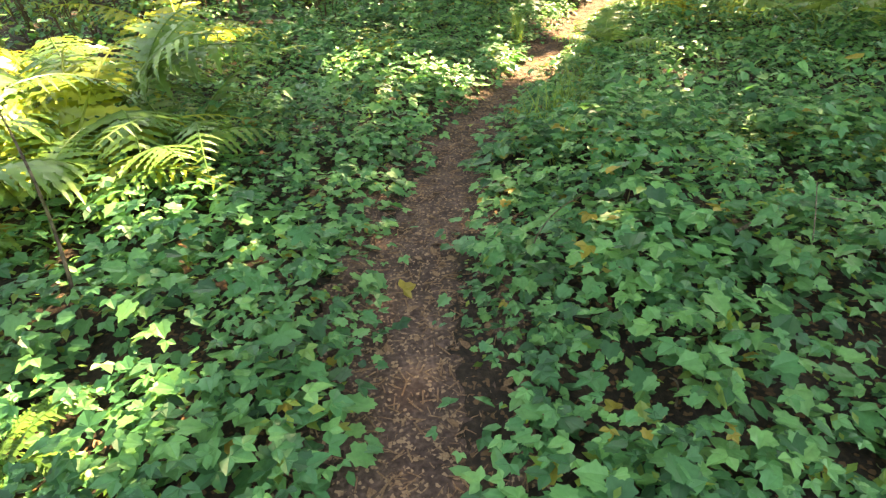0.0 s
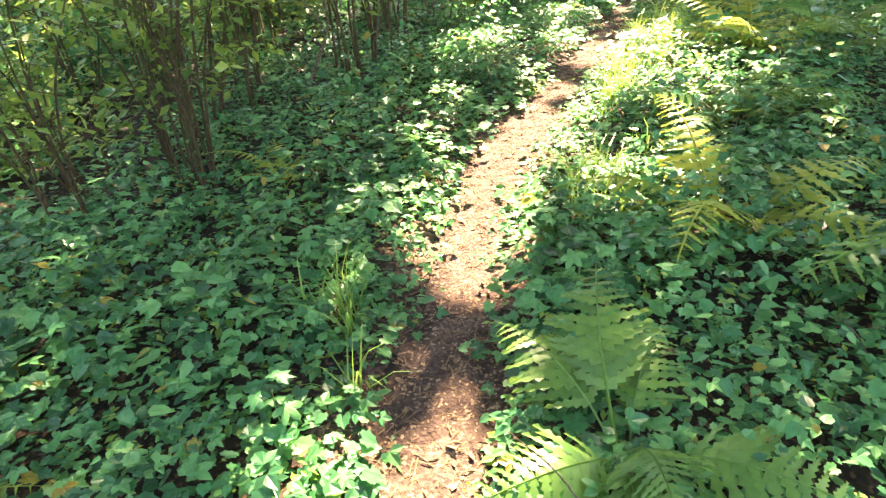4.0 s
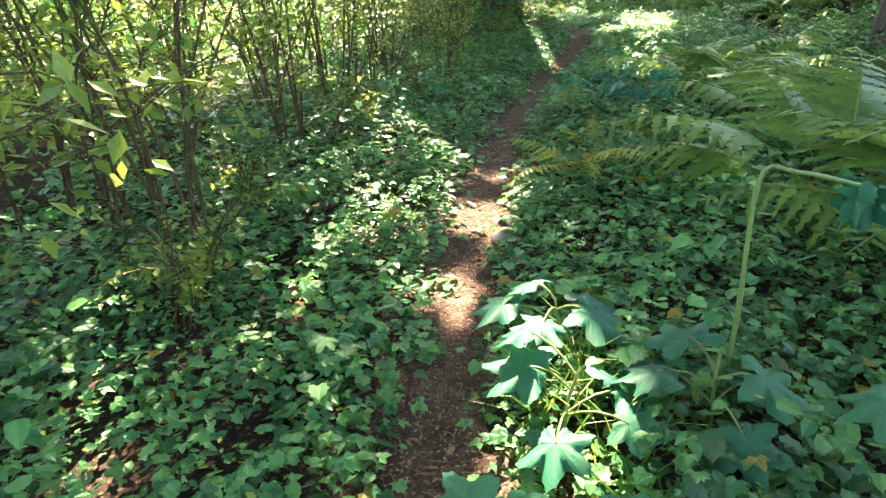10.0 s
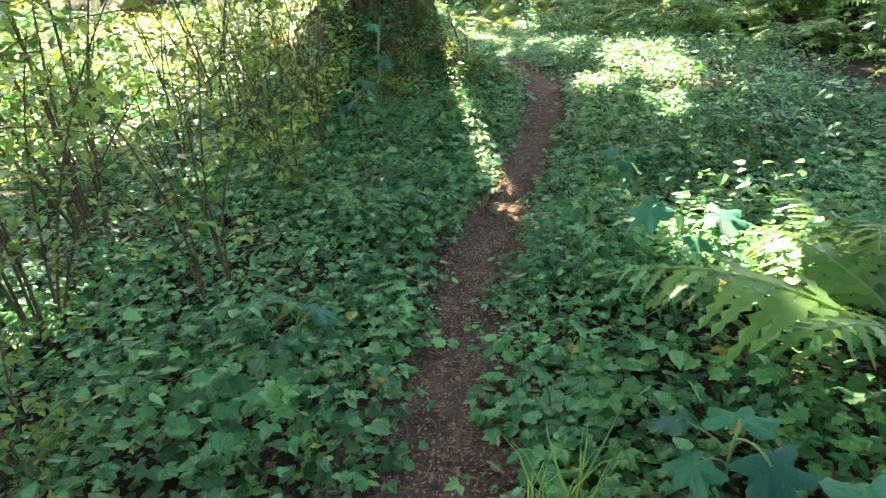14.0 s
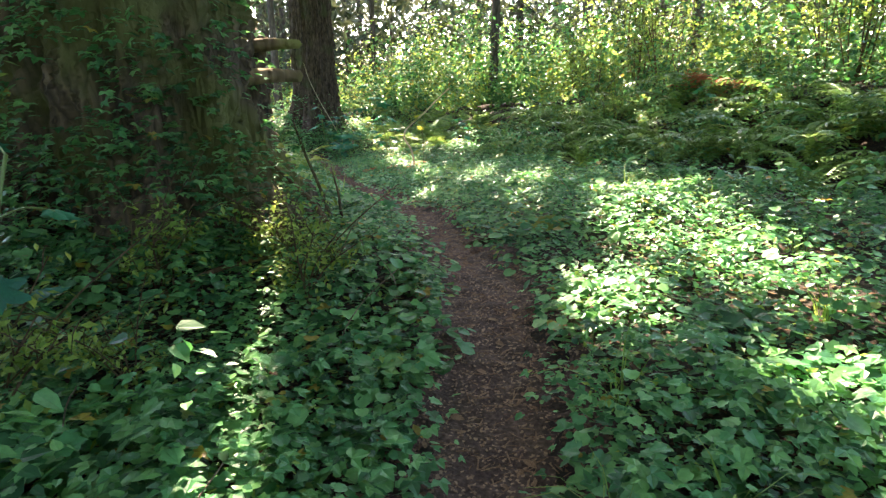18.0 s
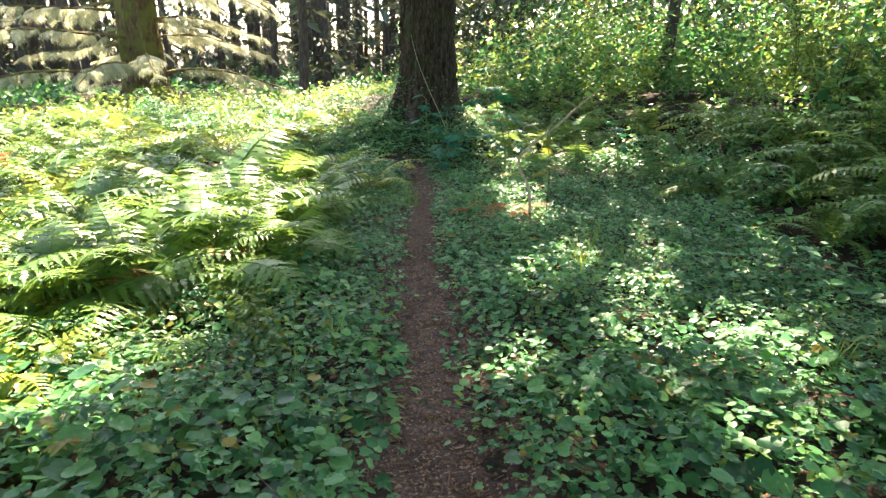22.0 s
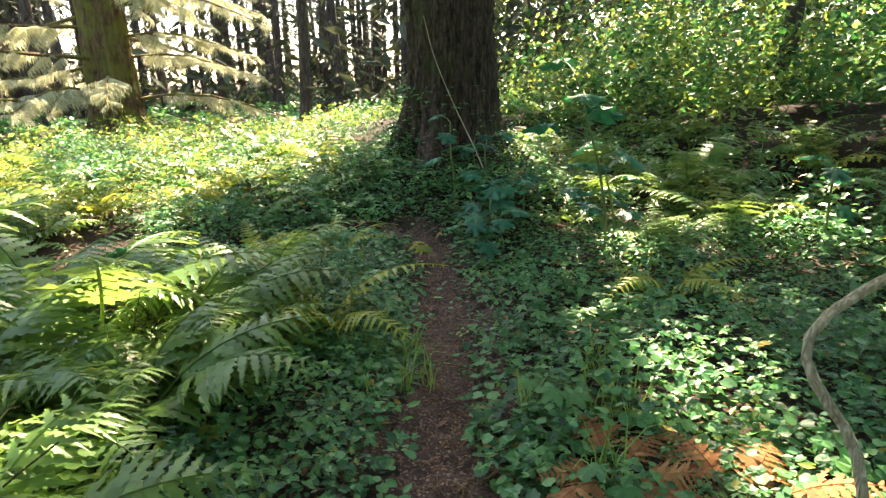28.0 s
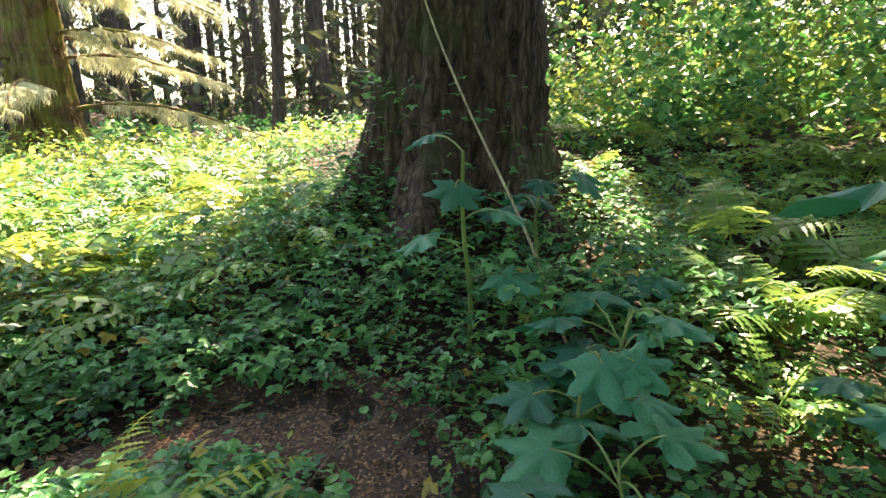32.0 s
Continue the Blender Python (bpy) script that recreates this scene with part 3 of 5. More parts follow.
def far_undergrowth():
    """Bushy masses under the wood, out to where it closes the view."""
    rng = np.random.default_rng(12)
    cx, cy = rng.uniform(-40, 60, 2300), rng.uniform(-30, 80, 2300)
    d = np.abs(near_trail(cx, cy)[1])
    keep = (d > 7.5) & (d < 36) & (np.hypot(cx - TREE_C[0], cy - TREE_C[1]) > 2)
    cx, cy, d = cx[keep], cy[keep], d[keep]
    r, h = rng.uniform(0.8, 2.0, len(cx)), rng.uniform(0.7, 2.3, len(cx))
    gap = (cx < 14.6 + 0.467 * (cy - 22.4)) & (cy > 33.5)                  # open view between the two spruces
    open_ground = ((cx < 18.5) | gap) & (cy > 30) & (cy < 62) & (cx > -6)
    thicket = (cx > 18.5 + 0.3 * (cy - 30)) & ~gap | (cy < 24)
    h = np.where(thicket, h * rng.uniform(1.2, 3.0, len(cx)), h)
    h = np.where(open_ground, 0.6 * rng.uniform(0.6, 1.2, len(cx)), h)
    quad = (np.array([(0, -.5, 0), (.3, .05, .06), (0, .5, -.05), (-.3, .05, .06)]), [np.array([[0, 1, 2, 3]])])

    def masses(name, label, some, n, lo, hi, material):
        x0, y0, r0, h0 = (q[some][:, None] for q in (cx, cy, r, h))
        a, q, w = rng.uniform(0, 6.28, (len(x0), n)), np.sqrt(rng.uniform(0, 1, (len(x0), n))), rng.uniform(0.05, 1, (len(x0), n))
        x, y = x0 + np.cos(a) * q * r0, y0 + np.sin(a) * q * r0
        z = ground_z(x.ravel(), y.ravel()).reshape(x.shape) + h0 * w * (1.1 - q ** 2)
        m = x.size
        v, f = scatter(quad, np.c_[x.ravel(), y.ravel(), z.ravel()], turns(rng.uniform(0, 6.28, m), rng.normal(-0.2, 0.5, m), rng.normal(0, 0.5, m)), rng.uniform(lo, hi, m))
        tagged(new(name, mesh_data(name, v, f, material)), label, "plants", kind="stuff")
    bushes = cx, cy, r, h
    masses("near_thicket", "light green leafy thicket between the trees", d < 15, 260, 0.08, 0.2, SHRUB)
    cx, cy = np.r_[rng.uniform(18, 34, 560), rng.uniform(-9, 4, 90), rng.uniform(8, 17, 120), rng.uniform(-3, 10.5, 190)], np.r_[rng.uniform(14, 52, 560), rng.uniform(4, 24, 90), rng.uniform(2, 16, 120), rng.uniform(9, 25, 190)]
    s, dd, _ = near_trail(cx, cy)
    side = (dd > np.where(s > 20, 5.9, 5.0)) | (dd < -3.7)
    side &= np.abs((cx - 8.42) * 0.85 - (cy - 14.56) * 0.527) > np.where(cy > 14, 1.7, 0)      # open line to the old spruce
    side &= ~((cx < 14.6 + 0.467 * (cy - 22.4)) & (cy > 33.5))
    cx, cy, s, dd = cx[side], cy[side], s[side], dd[side]
    r, h = rng.uniform(0.6, 1.5, len(cx)), rng.uniform(1.2, 2.6, len(cx)) * np.where(dd > 0, 1 + 1.1 * step(6.5, 11, dd), 0.55 + 0.5 * step(4, 9, -dd))
    pick = rng.uniform(0, 1, len(cx)) < 0.6
    masses("tall_thicket", "tall light green leafy bushes on the bank and in the wood", pick, 210, 0.07, 0.17, SHRUB)
    masses("dark_thicket", "tall dark green leafy bushes on the bank and in the wood", ~pick, 250, 0.08, 0.24, HERB)
    cx, cy, r, h = bushes
    masses("far_undergrowth", "dim green undergrowth below the far trees", d >= 15, 60, 0.16, 0.42, HERB)


ground_cover()
far_undergrowth()


# ---- trees ----
def far_wood():
    """Foliage that closes the wood in the distance."""
    rng = np.random.default_rng(14)
    n = 150000
    a, r = rng.uniform(0, 2 * np.pi, n), rng.uniform(32, 58, n)
    x, y = 11 + r * np.cos(a), 20 + r * 1.15 * np.sin(a)
    z = ground_z(x, y) + 0.2 + 11 * rng.uniform(0, 1, n) ** 1.6
    keep = wave(x, y, 2.6, 3) + 0.6 * wave(a * 40, z, 1.7, 5) > -1.0
    keep &= ~((x < 14.6 + 0.467 * (y - 22.4)) & (y > 45)) | (rng.uniform(0, 1, n) < 0.2)            # thin behind the lit spruce
    x, y, z = x[keep], y[keep], z[keep]
    n = len(x)
    quad = (np.array([(0, -.5, 0), (.16, .0, .02), (0, .5, -.08), (-.16, .0, .02)]), [np.array([[0, 1, 2, 3]])])
    v, f = scatter(quad, np.c_[x, y, z], turns(rng.uniform(0, 6.28, n), rng.normal(-0.4, 0.35, n), rng.uniform(-1.4, 1.4, n)), rng.uniform(0.5, 1.4, n))
    tagged(new("far_wood", mesh_data("far_wood", v, f, NEEDLE)), "dim green depth of the far wood", "woods", kind="stuff")


far_wood()


def trunk_mesh(name, material, height, radius, flare, seed, sides=110, lean=(0, 0), rough=0.05, lobes=7, low=100, high=24, lumps=0.0):
    """A trunk with a flared, lobed foot and furrowed sides."""
    rng = np.random.default_rng(seed)
    z = np.r_[np.linspace(-0.4, 3.0, low), np.linspace(3.3, height, high)]
    r = radius * (1 - 0.75 * np.clip(z / height, 0, 1)) + flare * np.exp(-np.clip(z + 0.1, 0, None) / 0.42)
    p = np.c_[lean[0] * z + 0.03 * np.sin(z * 0.7 + seed), lean[1] * z + 0.03 * np.cos(z * 0.6), z]
    ph = rng.uniform(0, 6.28, 4)

    def shape(i, a):
        h = z[i]
        foot = np.exp(-np.clip(h + 0.1, 0, None) / 0.5)
        return (1 + 0.22 * foot * np.sin(lobes * a + ph[0]) + 0.035 * np.sin(13 * a + ph[1] + 0.5 * np.sin(h * 2)) + rough * np.sin(23 * a + ph[2] + np.sin(h * 3 + a))
                + 0.04 * np.sin(3 * a + ph[3] + h * 0.4))
    v, f = tube(p, r, sides, rough * 0.4, rng, shape)
    if sides > 30:
        axis = np.repeat(p, sides, axis=0)
        for k, (co, c) in enumerate(zip(v, axis)):
            q = Vector((co[0] * 11, co[1] * 11, co[2] * 4.5))
            n = 0.045 * abs(noise.noise(q)) + 0.02 * noise.noise(q * 2.3) + 0.06 * noise.noise(Vector(co) * 1.3)
            if lumps:
                n += lumps * (abs(noise.noise(Vector((co[0] * 7, co[1] * 7, co[2] * 3.2)))) * 1.6 + 0.8 * noise.noise(Vector(co) * 3.1))
            v[k] += (co - c) / (np.linalg.norm(co - c) + 1e-6) * n
    return mesh_data(name, v, f, material, True)


def spray_template(count):
    """A drooping conifer spray of flat needles twigs, 1 m long along +y."""
    vs, fs = [], []
    for k in range(count):
        y = 0.1 + 0.9 / count * k
        ln = 0.36 * (1 - 0.75 * k / count)
        for side in (-1, 1):
            b = len(vs)
            vs += [(0, y, -0.12 * y * y), (side * ln * 0.5, y + 0.1, -0.12 * y * y - 0.03), (side * ln, y + 0.2, -0.12 * y * y - 0.14), (side * ln * 0.45, y + 0.2, -0.12 * y * y - 0.05)]
            fs += [(b, b + 1, b + 2), (b, b + 2, b + 3)]
    return np.array(vs), [np.array(fs)]


def hanging_template(count):
    """A twig 1 m long along +y with thin drooping side twigs."""
    vs, fs = [], []
    for k in range(count):
        y, ln = 0.05 + 0.95 / count * k, 0.24 + 0.14 * math.sin(k * 2.3)
        for side in (-1, 1):
            b, z = len(vs), -0.2 * y * y
            vs += [(0, y - 0.012, z), (0, y + 0.012, z), (side * ln * 0.4, y + 0.05, z - 0.07), (side * ln * 0.38, y + 0.085, z - 0.08), (side * ln * 0.6, y + 0.08, z - 0.1 - ln)]
            fs += [(b, b + 2, b + 3), (b, b + 3, b + 1), (b + 2, b + 4, b + 3)]
    return np.array(vs), [np.array(fs)]


SPRAY, SPRAY_FAR, SPRAY_FINE = spray_template(9), spray_template(3), hanging_template(20)


def conifer_branches(seed, heights, length, droop, sprays, size, spray=None, bends=7, sides=5, near=0.2, round_to=(0.0, 2 * np.pi)):
    """Bare limbs and their sprays, as two meshes' worth of arrays."""
    rng = np.random.default_rng(seed)
    limbs, pl, mt, sz = [], [], [], []
    for h in heights:
        a = rng.uniform(*round_to)
        ln = length(h) * rng.uniform(0.6, 1.1)
        u = np.linspace(0, 1, bends)
        pts = np.c_[np.cos(a) * ln * u, np.sin(a) * ln * u, h + 0.12 * ln * u - droop * ln * u ** 2 + 0.03 * ln * np.sin(5 * u + a)]
        limbs.append(tube(pts, 0.035 * (1 - 0.85 * u) * (ln / 3) + 0.006, sides))
        for _ in range(sprays):
            w = rng.uniform(near, 1)
            c = [np.interp(w, u, pts[:, k]) for k in range(3)]
            side = rng.choice([-1, 1])
            pl.append(c)
            mt.append((a - np.pi / 2 + side * rng.uniform(0.3, 1.1), rng.uniform(-0.7, 0.1), rng.normal(0, 0.3)))
            sz.append(size * rng.uniform(0.5, 1.1) * (1.15 - 0.5 * w))
    mt = np.array(mt)
    return limbs, scatter(spray or SPRAY, np.array(pl), turns(mt[:, 0], mt[:, 1], mt[:, 2]), np.array(sz))


def big_tree(name, where, mesh, label, m=None):
    z = float(ground_z(*where)[0])
    t = thing(name, Matrix.Translation((*where, z)), label, "tree")
    part("trunk", mesh, t)
    return t


tree_a = big_tree("old_spruce", TREE_A, trunk_mesh("trunk", BARK_A, 26, 0.69, 0.28, 1, sides=170, low=170, lumps=0.075), "huge dark mossy old spruce overgrown with leaves beside the path")
tree_b = big_tree("brown_spruce", TREE_B, trunk_mesh("trunk", BARK_B, 27, 0.55, 0.4, 5), "large brown-barked spruce with spreading roots at the bend")
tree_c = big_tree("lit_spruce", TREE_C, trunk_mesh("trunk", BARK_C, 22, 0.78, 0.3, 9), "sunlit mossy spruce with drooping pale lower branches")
c_limbs, (sv, sf) = conifer_branches(4, np.linspace(0.9, 7.5, 30), lambda h: 7.6 - 0.3 * h, 0.22, 50, 0.75, SPRAY_FINE, near=0.2)
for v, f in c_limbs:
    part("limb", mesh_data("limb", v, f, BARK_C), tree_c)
tagged(part("foliage", mesh_data("foliage", sv, sf, NEEDLE_PALE), tree_c, "drooping lichened sprays with sunlight painted into their pale colour"), kind="stuff")


# boughs above the view, added to keep skylight off the ground left of the trunk
a_limbs, (sv, sf) = conifer_branches(6, np.linspace(3.3, 7.5, 15), lambda h: 4.2 - 0.15 * h, 0.15, 36, 1.1, near=0.15, round_to=(2.7, 4.5))
for v, f in a_limbs:
    part("limb", mesh_data("limb", v, f, BARK_A), tree_a)
tagged(part("foliage", mesh_data("foliage", sv, sf, NEEDLE), tree_a, "needled boughs out of view, added to block skylight"), kind="stuff")


# unseen crowns added to cast shade: leaves hung along the sun above shaded ground
CANOPY_TREES = [(3.02, 3.2), (6.25, 7.08), (11.56, 8.17), (14.44, 14.79), (22.24, 14.81), (26.03, 19.98), (28.59, 26.67), (28.44, 34.11), (-1.77, 16.29), (-5.5, 6), (-5.02, 13.04), (4.45, 22.35), (24.26, 42.91), (-6, -1), (6.5, -2)]


def canopy():
    rng = np.random.default_rng(21)
    n = 190000
    x, y = rng.uniform(-12, 30, n), rng.uniform(-8, 42, n)
    i = np.searchsorted(LINE_S, rng.uniform(20, 37, 9000))                   # more unseen leaves, added to stop sun flecks on the later path
    x, y = np.r_[x, LINE[i, 0] + rng.normal(0, 0.4, 9000)], np.r_[y, LINE[i, 1] + rng.normal(0, 0.3, 9000)]
    n = len(x)
    s, d, _ = near_trail(x, y)
    keep = (np.abs(d) < 15) & (rng.uniform(0, 1, n) > lit(x, y) * 1.02)
    x, y = x[keep], y[keep]
    n = len(x)
    h = 10.5 + 2.2 * wave(x, y, 4.0, 2) + rng.uniform(-1.6, 2.6, n)
    # the rims of sunny spots hang lower, so that they stay crisp
    c = np.c_[x, y, 0 * x + 0.3] + np.array(SUN)[None] * (h / SUN[2])[:, None]
    stems = CANOPY_TREES + [TREE_A, TREE_B]
    owner = np.argmin(((c[:, None, :2] - np.array(stems)[None]) ** 2).sum(-1), axis=1)
    return c, owner, stems, rng


def canopy_trees():
    c, owner, stems, rng = canopy()
    quad = (np.array([(0, -.5, 0), (.36, 0, .05), (0, .5, -.05), (-.36, 0, .05)]), [np.array([[0, 1, 2, 3]])])
    for k, where in enumerate(stems):
        mine = c[owner == k]
        z = float(ground_z(*where)[0])
        base = np.array([*where, z])
        if k < len(CANOPY_TREES):
            t = thing("shade_tree", Matrix.Translation(base), "tall slim tree with a grey trunk and an unseen crown added for shade", "tree", "canopy trees")
            part("trunk", trunk_mesh("trunk", BARK_FAR, 17, 0.38 if k == 3 else rng.uniform(0.11, 0.18), 0.1, 30 + k, 14, rng.uniform(-.02, .02, 2), low=14, high=12), t)
        else:
            t = (tree_a, tree_b)[k - len(CANOPY_TREES)]
        if len(mine) < 20:
            continue
        mine = mine - base
        limbs = []
        for tip in mine[rng.choice(len(mine), 16, replace=False)]:
            h0 = min(tip[2] - 1.2, 13.0) * rng.uniform(0.75, 1)
            u = np.linspace(0, 1, 6)[:, None]
            pts = np.array([0, 0, h0]) * (1 - u) + tip * u + np.array([0, 0, 0.8]) * np.sin(np.pi * u) + 0.15 * np.sin(7 * u + k)
            limbs.append(tube(pts, 0.07 * (1 - 0.85 * u[:, 0]), 5))
        v, f = join(*limbs)
        tagged(part("branchwork", mesh_data("branchwork", v, f, BARK_FAR), t), kind="stuff")
        m = len(mine)
        mats = turns(rng.uniform(0, 6.28, m), rng.normal(0, 0.5, m), rng.normal(0, 0.5, m))
        v, f = scatter(quad, mine, mats, rng.uniform(0.26, 0.5, m))
        tagged(part("crown", mesh_data("crown", v, f, CANOPY), t), kind="stuff")


canopy_trees()


def far_conifers():
    """The wood behind: bare lower trunks, crowns higher up."""
    rng = np.random.default_rng(8)
    protos = []
    for k in range(4):
        h = rng.uniform(14, 18)
        tr = trunk_mesh("trunk", BARK_FAR, h, rng.uniform(0.17, 0.28), 0.08, 60 + k, 8, rough=0.02, low=6, high=8)
        limbs, (sv, sf) = conifer_branches(70 + k, np.r_[np.linspace(1.2, 6, 9), np.linspace(6, h * 0.97, 24)], lambda z: 0.6 + 2.2 * np.clip((h - z) / h, 0, 1) * (1 if z > 6 else 0.5), 0.3, 3, 1.4, SPRAY_FAR, 3, 3)
        lv, lf = join(*limbs)
        protos.append((tr, mesh_data("limbs", lv, lf, BARK_FAR), mesh_data("needles", sv, sf, NEEDLE)))
    made, tries = [], 0
    while len(made) < 190 and tries < 6000:
        tries += 1
        a, r = rng.uniform(0, 2 * np.pi), rng.uniform(18, 62)
        x, y = 11 + r * math.cos(a), 20 + r * math.sin(a) * 1.15
        d = abs(near_trail(x, y)[1][0])
        if d < 16 or (5 < x < 20 and 35 < y < 48) or math.hypot(x - TREE_C[0], y - TREE_C[1]) < 4:
            continue
        if any((x - u) ** 2 + (y - w) ** 2 < 4 for u, w in made):
            continue
        made.append((x, y))
    tries = 0
    while tries < 700:
        tries += 1
        x, y = rng.uniform(-20, 42), rng.uniform(56, 80)
        if math.hypot(x - TREE_C[0], y - TREE_C[1]) > 3 and all((x - u) ** 2 + (y - w) ** 2 > 2.2 for u, w in made) and len(made) < 340:
            made.append((x, y))
    for k, (x, y) in enumerate(made):
        t = thing("conifer", pose(x, y, float(ground_z(x, y)[0]), rng.uniform(-1.5, 1.5), rng.uniform(-1.5, 1.5), rng.uniform(0, 360)), "straight grey-brown conifer with a dark needled crown in the wood", "tree", "conifers")
        tr, li, ne = protos[k % 4]
        part("trunk", tr, t)
        tagged(part("branchwork", li, t), kind="stuff"), tagged(part("foliage", ne, t), kind="stuff")


far_conifers()


# ---- shrubs ----
def shrub_meshes(seed, height, stems, leaves, size, spread):
    rng = np.random.default_rng(seed)
    tubes, pl, mt = [], [], []
    for _ in range(stems):
        a, ln = rng.uniform(0, 2 * np.pi), height * rng.uniform(0.65, 1.1)
        out = spread * rng.uniform(0.3, 1)
        u = np.linspace(0, 1, 8)
        bend = rng.uniform(-0.9, 0.9)
        pts = np.c_[np.cos(a) * (0.08 + out * u ** 1.4) + bend * u * u * 0.5, np.sin(a) * (0.08 + out * u ** 1.4) + 0.07 * np.sin(5 * u + a), ln * u * (1 - 0.1 * u) - 0.05]
        tubes.append((tube(pts, 0.0105 * (1 - 0.75 * u) * (height / 2.2) ** 0.5 + 0.002, 5)))
        for _ in range(5):
            w = rng.uniform(0.3, 0.95)
            c = np.array([np.interp(w, u, pts[:, k]) for k in range(3)])
            b, tl = rng.uniform(0, 2 * np.pi), rng.uniform(0.25, 0.7) * height / 2.2
            e = c + np.array([np.cos(b) * tl, np.sin(b) * tl, rng.uniform(0.0, 0.5) * tl])
            v = np.linspace(0, 1, 4)[:, None]
            tp = c * (1 - v) + e * v + np.array([0, 0, 0.06]) * np.sin(np.pi * v)
            tubes.append(tube(tp, 0.004 * (1 - 0.6 * v[:, 0]) + 0.001, 3))
            for _ in range(leaves):
                q = rng.uniform(0.25, 1.05)
                pl.append(c * (1 - q) + e * q + rng.normal(0, 0.05, 3))
                mt.append((rng.uniform(0, 6.28), rng.normal(-0.25, 0.4), rng.normal(0, 0.4)))
    mt = np.array(mt)
    stem = [mesh_data("stem", v, f, STEM, True) for v, f in tubes[::6]]
    v, f = join(*[t for i, t in enumerate(tubes) if i % 6])
    twig = mesh_data("twigs", v, f, STEM)
    v, f = scatter(SMALL, np.array(pl), turns(mt[:, 0], mt[:, 1], mt[:, 2]), 1.1 * size * rng.uniform(0.6, 1.3, len(pl)))
    return stem, twig, mesh_data("leaves", v, f, SHRUB)


SHRUBS_EARLY = [(1.92, 10.22, 0, 1.1), (1.59, 9.9, 1, 1.0), (2.35, 11.31, 1, 1.1), (0.29, 9.25, 3, 1.0), (0.94, 11.63, 3, .9), (3.33, 13.15, 0, 1.1), (4.63, 13.47, 1, 1.0), (5.71, 14.56, 1, 1.0), (5.28, 15.53, 0, 1.1), (6.79, 15.97, 0, 1.0), (7.88, 17.7, 3, .9), (8.63, 18.61, 0, 1.0), (9.85, 18.55, 0, .7), (9.45, 19.76, 3, .9), (10.98, 21.65, 2, 1.0), (12.42, 21.23, 4, .7), (11.63, 22.52, 2, 1.0), (13.9, 21.62, 4, .6), (13.68, 21.27, 4, .6), (13.13, 21.71, 4, .7), (-0.36, 7.73, 0, .8), (-1.1, 7.4, 1, .9)]
SHRUBS_LATE = [(0.18, 8.38, 0, .9), (9.07, 18.74, 3, .6), (8.19, 19.42, 3, .8), (10.16, 20.49, 1, .7), (7, 17.4, 1, .9), (3.9, 12.6, 4, .9), (4.4, 12.9, 2, .7), (5.6, 13.9, 4, .8), (6.1, 14.7, 4, .7), (7.1, 15.9, 4, .9), (9, 17.6, 4, .7), (11.35, 20.47, 0, .8), (10.79, 19.93, 2, .8), (10.69, 20.95, 1, .9), (11.96, 21.52, 2, .7), (13.76, 21.93, 4, .45), (13.95, 21.76, 4, .4), (12.92, 21.11, 4, .5), (11.82, 22.13, 0, .85), (12.14, 22.7, 1, .8), (11.72, 21.19, 2, .7), (11.4, 21.88, 3, .6), (16.2, 27.6, 4, .6), (15.8, 26.8, 4, .55), (16.7, 29.1, 4, .6)]


def shrubs():
    rng = np.random.default_rng(17)
    kinds = [shrub_meshes(100 + k, h, n, lv, sz, sp) for k, (h, n, lv, sz, sp) in enumerate([(2.3, 6, 9, .085, .5), (2.6, 7, 9, .08, .7), (1.7, 6, 12, .08, .5), (3.2, 8, 13, .1, 1.0), (1.2, 6, 12, .06, .5)])]

    def put(x, y, kind, size=1.0):
        stem, twig, leaf = kinds[kind]
        t = thing("shrub", Matrix.Translation((x, y, float(ground_z(x, y)[0]))) @ pose(0, 0, 0, 0, 0, rng.uniform(0, 360)) @ Matrix.Scale(size, 4), "many-stemmed thin shrub with small light green leaves", "shrub", "shrubs beside the path")
        for s in stem:
            part("stem", s, t)
        tagged(part("twig_work", twig, t), kind="stuff"), tagged(part("foliage", leaf, t), kind="stuff")
    for x, y, kind, size in SHRUBS_EARLY + SHRUBS_LATE:
        put(x, y, kind, size)
    count = 0
    taken = []
    clear = []
    for a, b in ((2.03, 6.65), (5.49, 11.2), (8.42, 14.56), (9.82, 16.06), (11.36, 17.58)):
        ln = math.hypot(TREE_A[0] - a, TREE_A[1] - b)
        clear.append((a, b, (TREE_A[0] - a) / ln, (TREE_A[1] - b) / ln))
    while count < 150:
        s, d = rng.uniform(1, LINE_S[-1] + 3), rng.choice([-1, 1]) * rng.uniform(1.5, 10)
        i = min(np.searchsorted(LINE_S, s), len(_tan) - 1)
        x, y = LINE[i, 0] + _tan[i, 1] * d, LINE[i, 1] - _tan[i, 0] * d
        if s > 37 or s < 22 and d > 0 and d < 4.5 or s >= 22 and d < 0 or s >= 22 and d < 5.0 or s < 6 and abs(d) < 3:
            continue
        if d < 0 and 18 < s < 22 and d > -3 or abs(near_trail(x, y)[1][0]) < 1.3:
            continue
        if any((x - a) ** 2 + (y - b) ** 2 < 0.5 for a, b in taken):
            continue
        if any(abs((x - a) * vy - (y - b) * vx) < 1.5 and 0 < (x - a) * vx + (y - b) * vy < 20 for a, b, vx, vy in clear):
            continue                                   # kept open: the old spruce is seen from far down the path
        taken.append((x, y))
        put(x, y, int(rng.integers(0, 5)), rng.uniform(0.75, 1.15))
        count += 1


shrubs()


# ---- ferns ----
COARSE = {}                                        # fronds of far ferns, by material


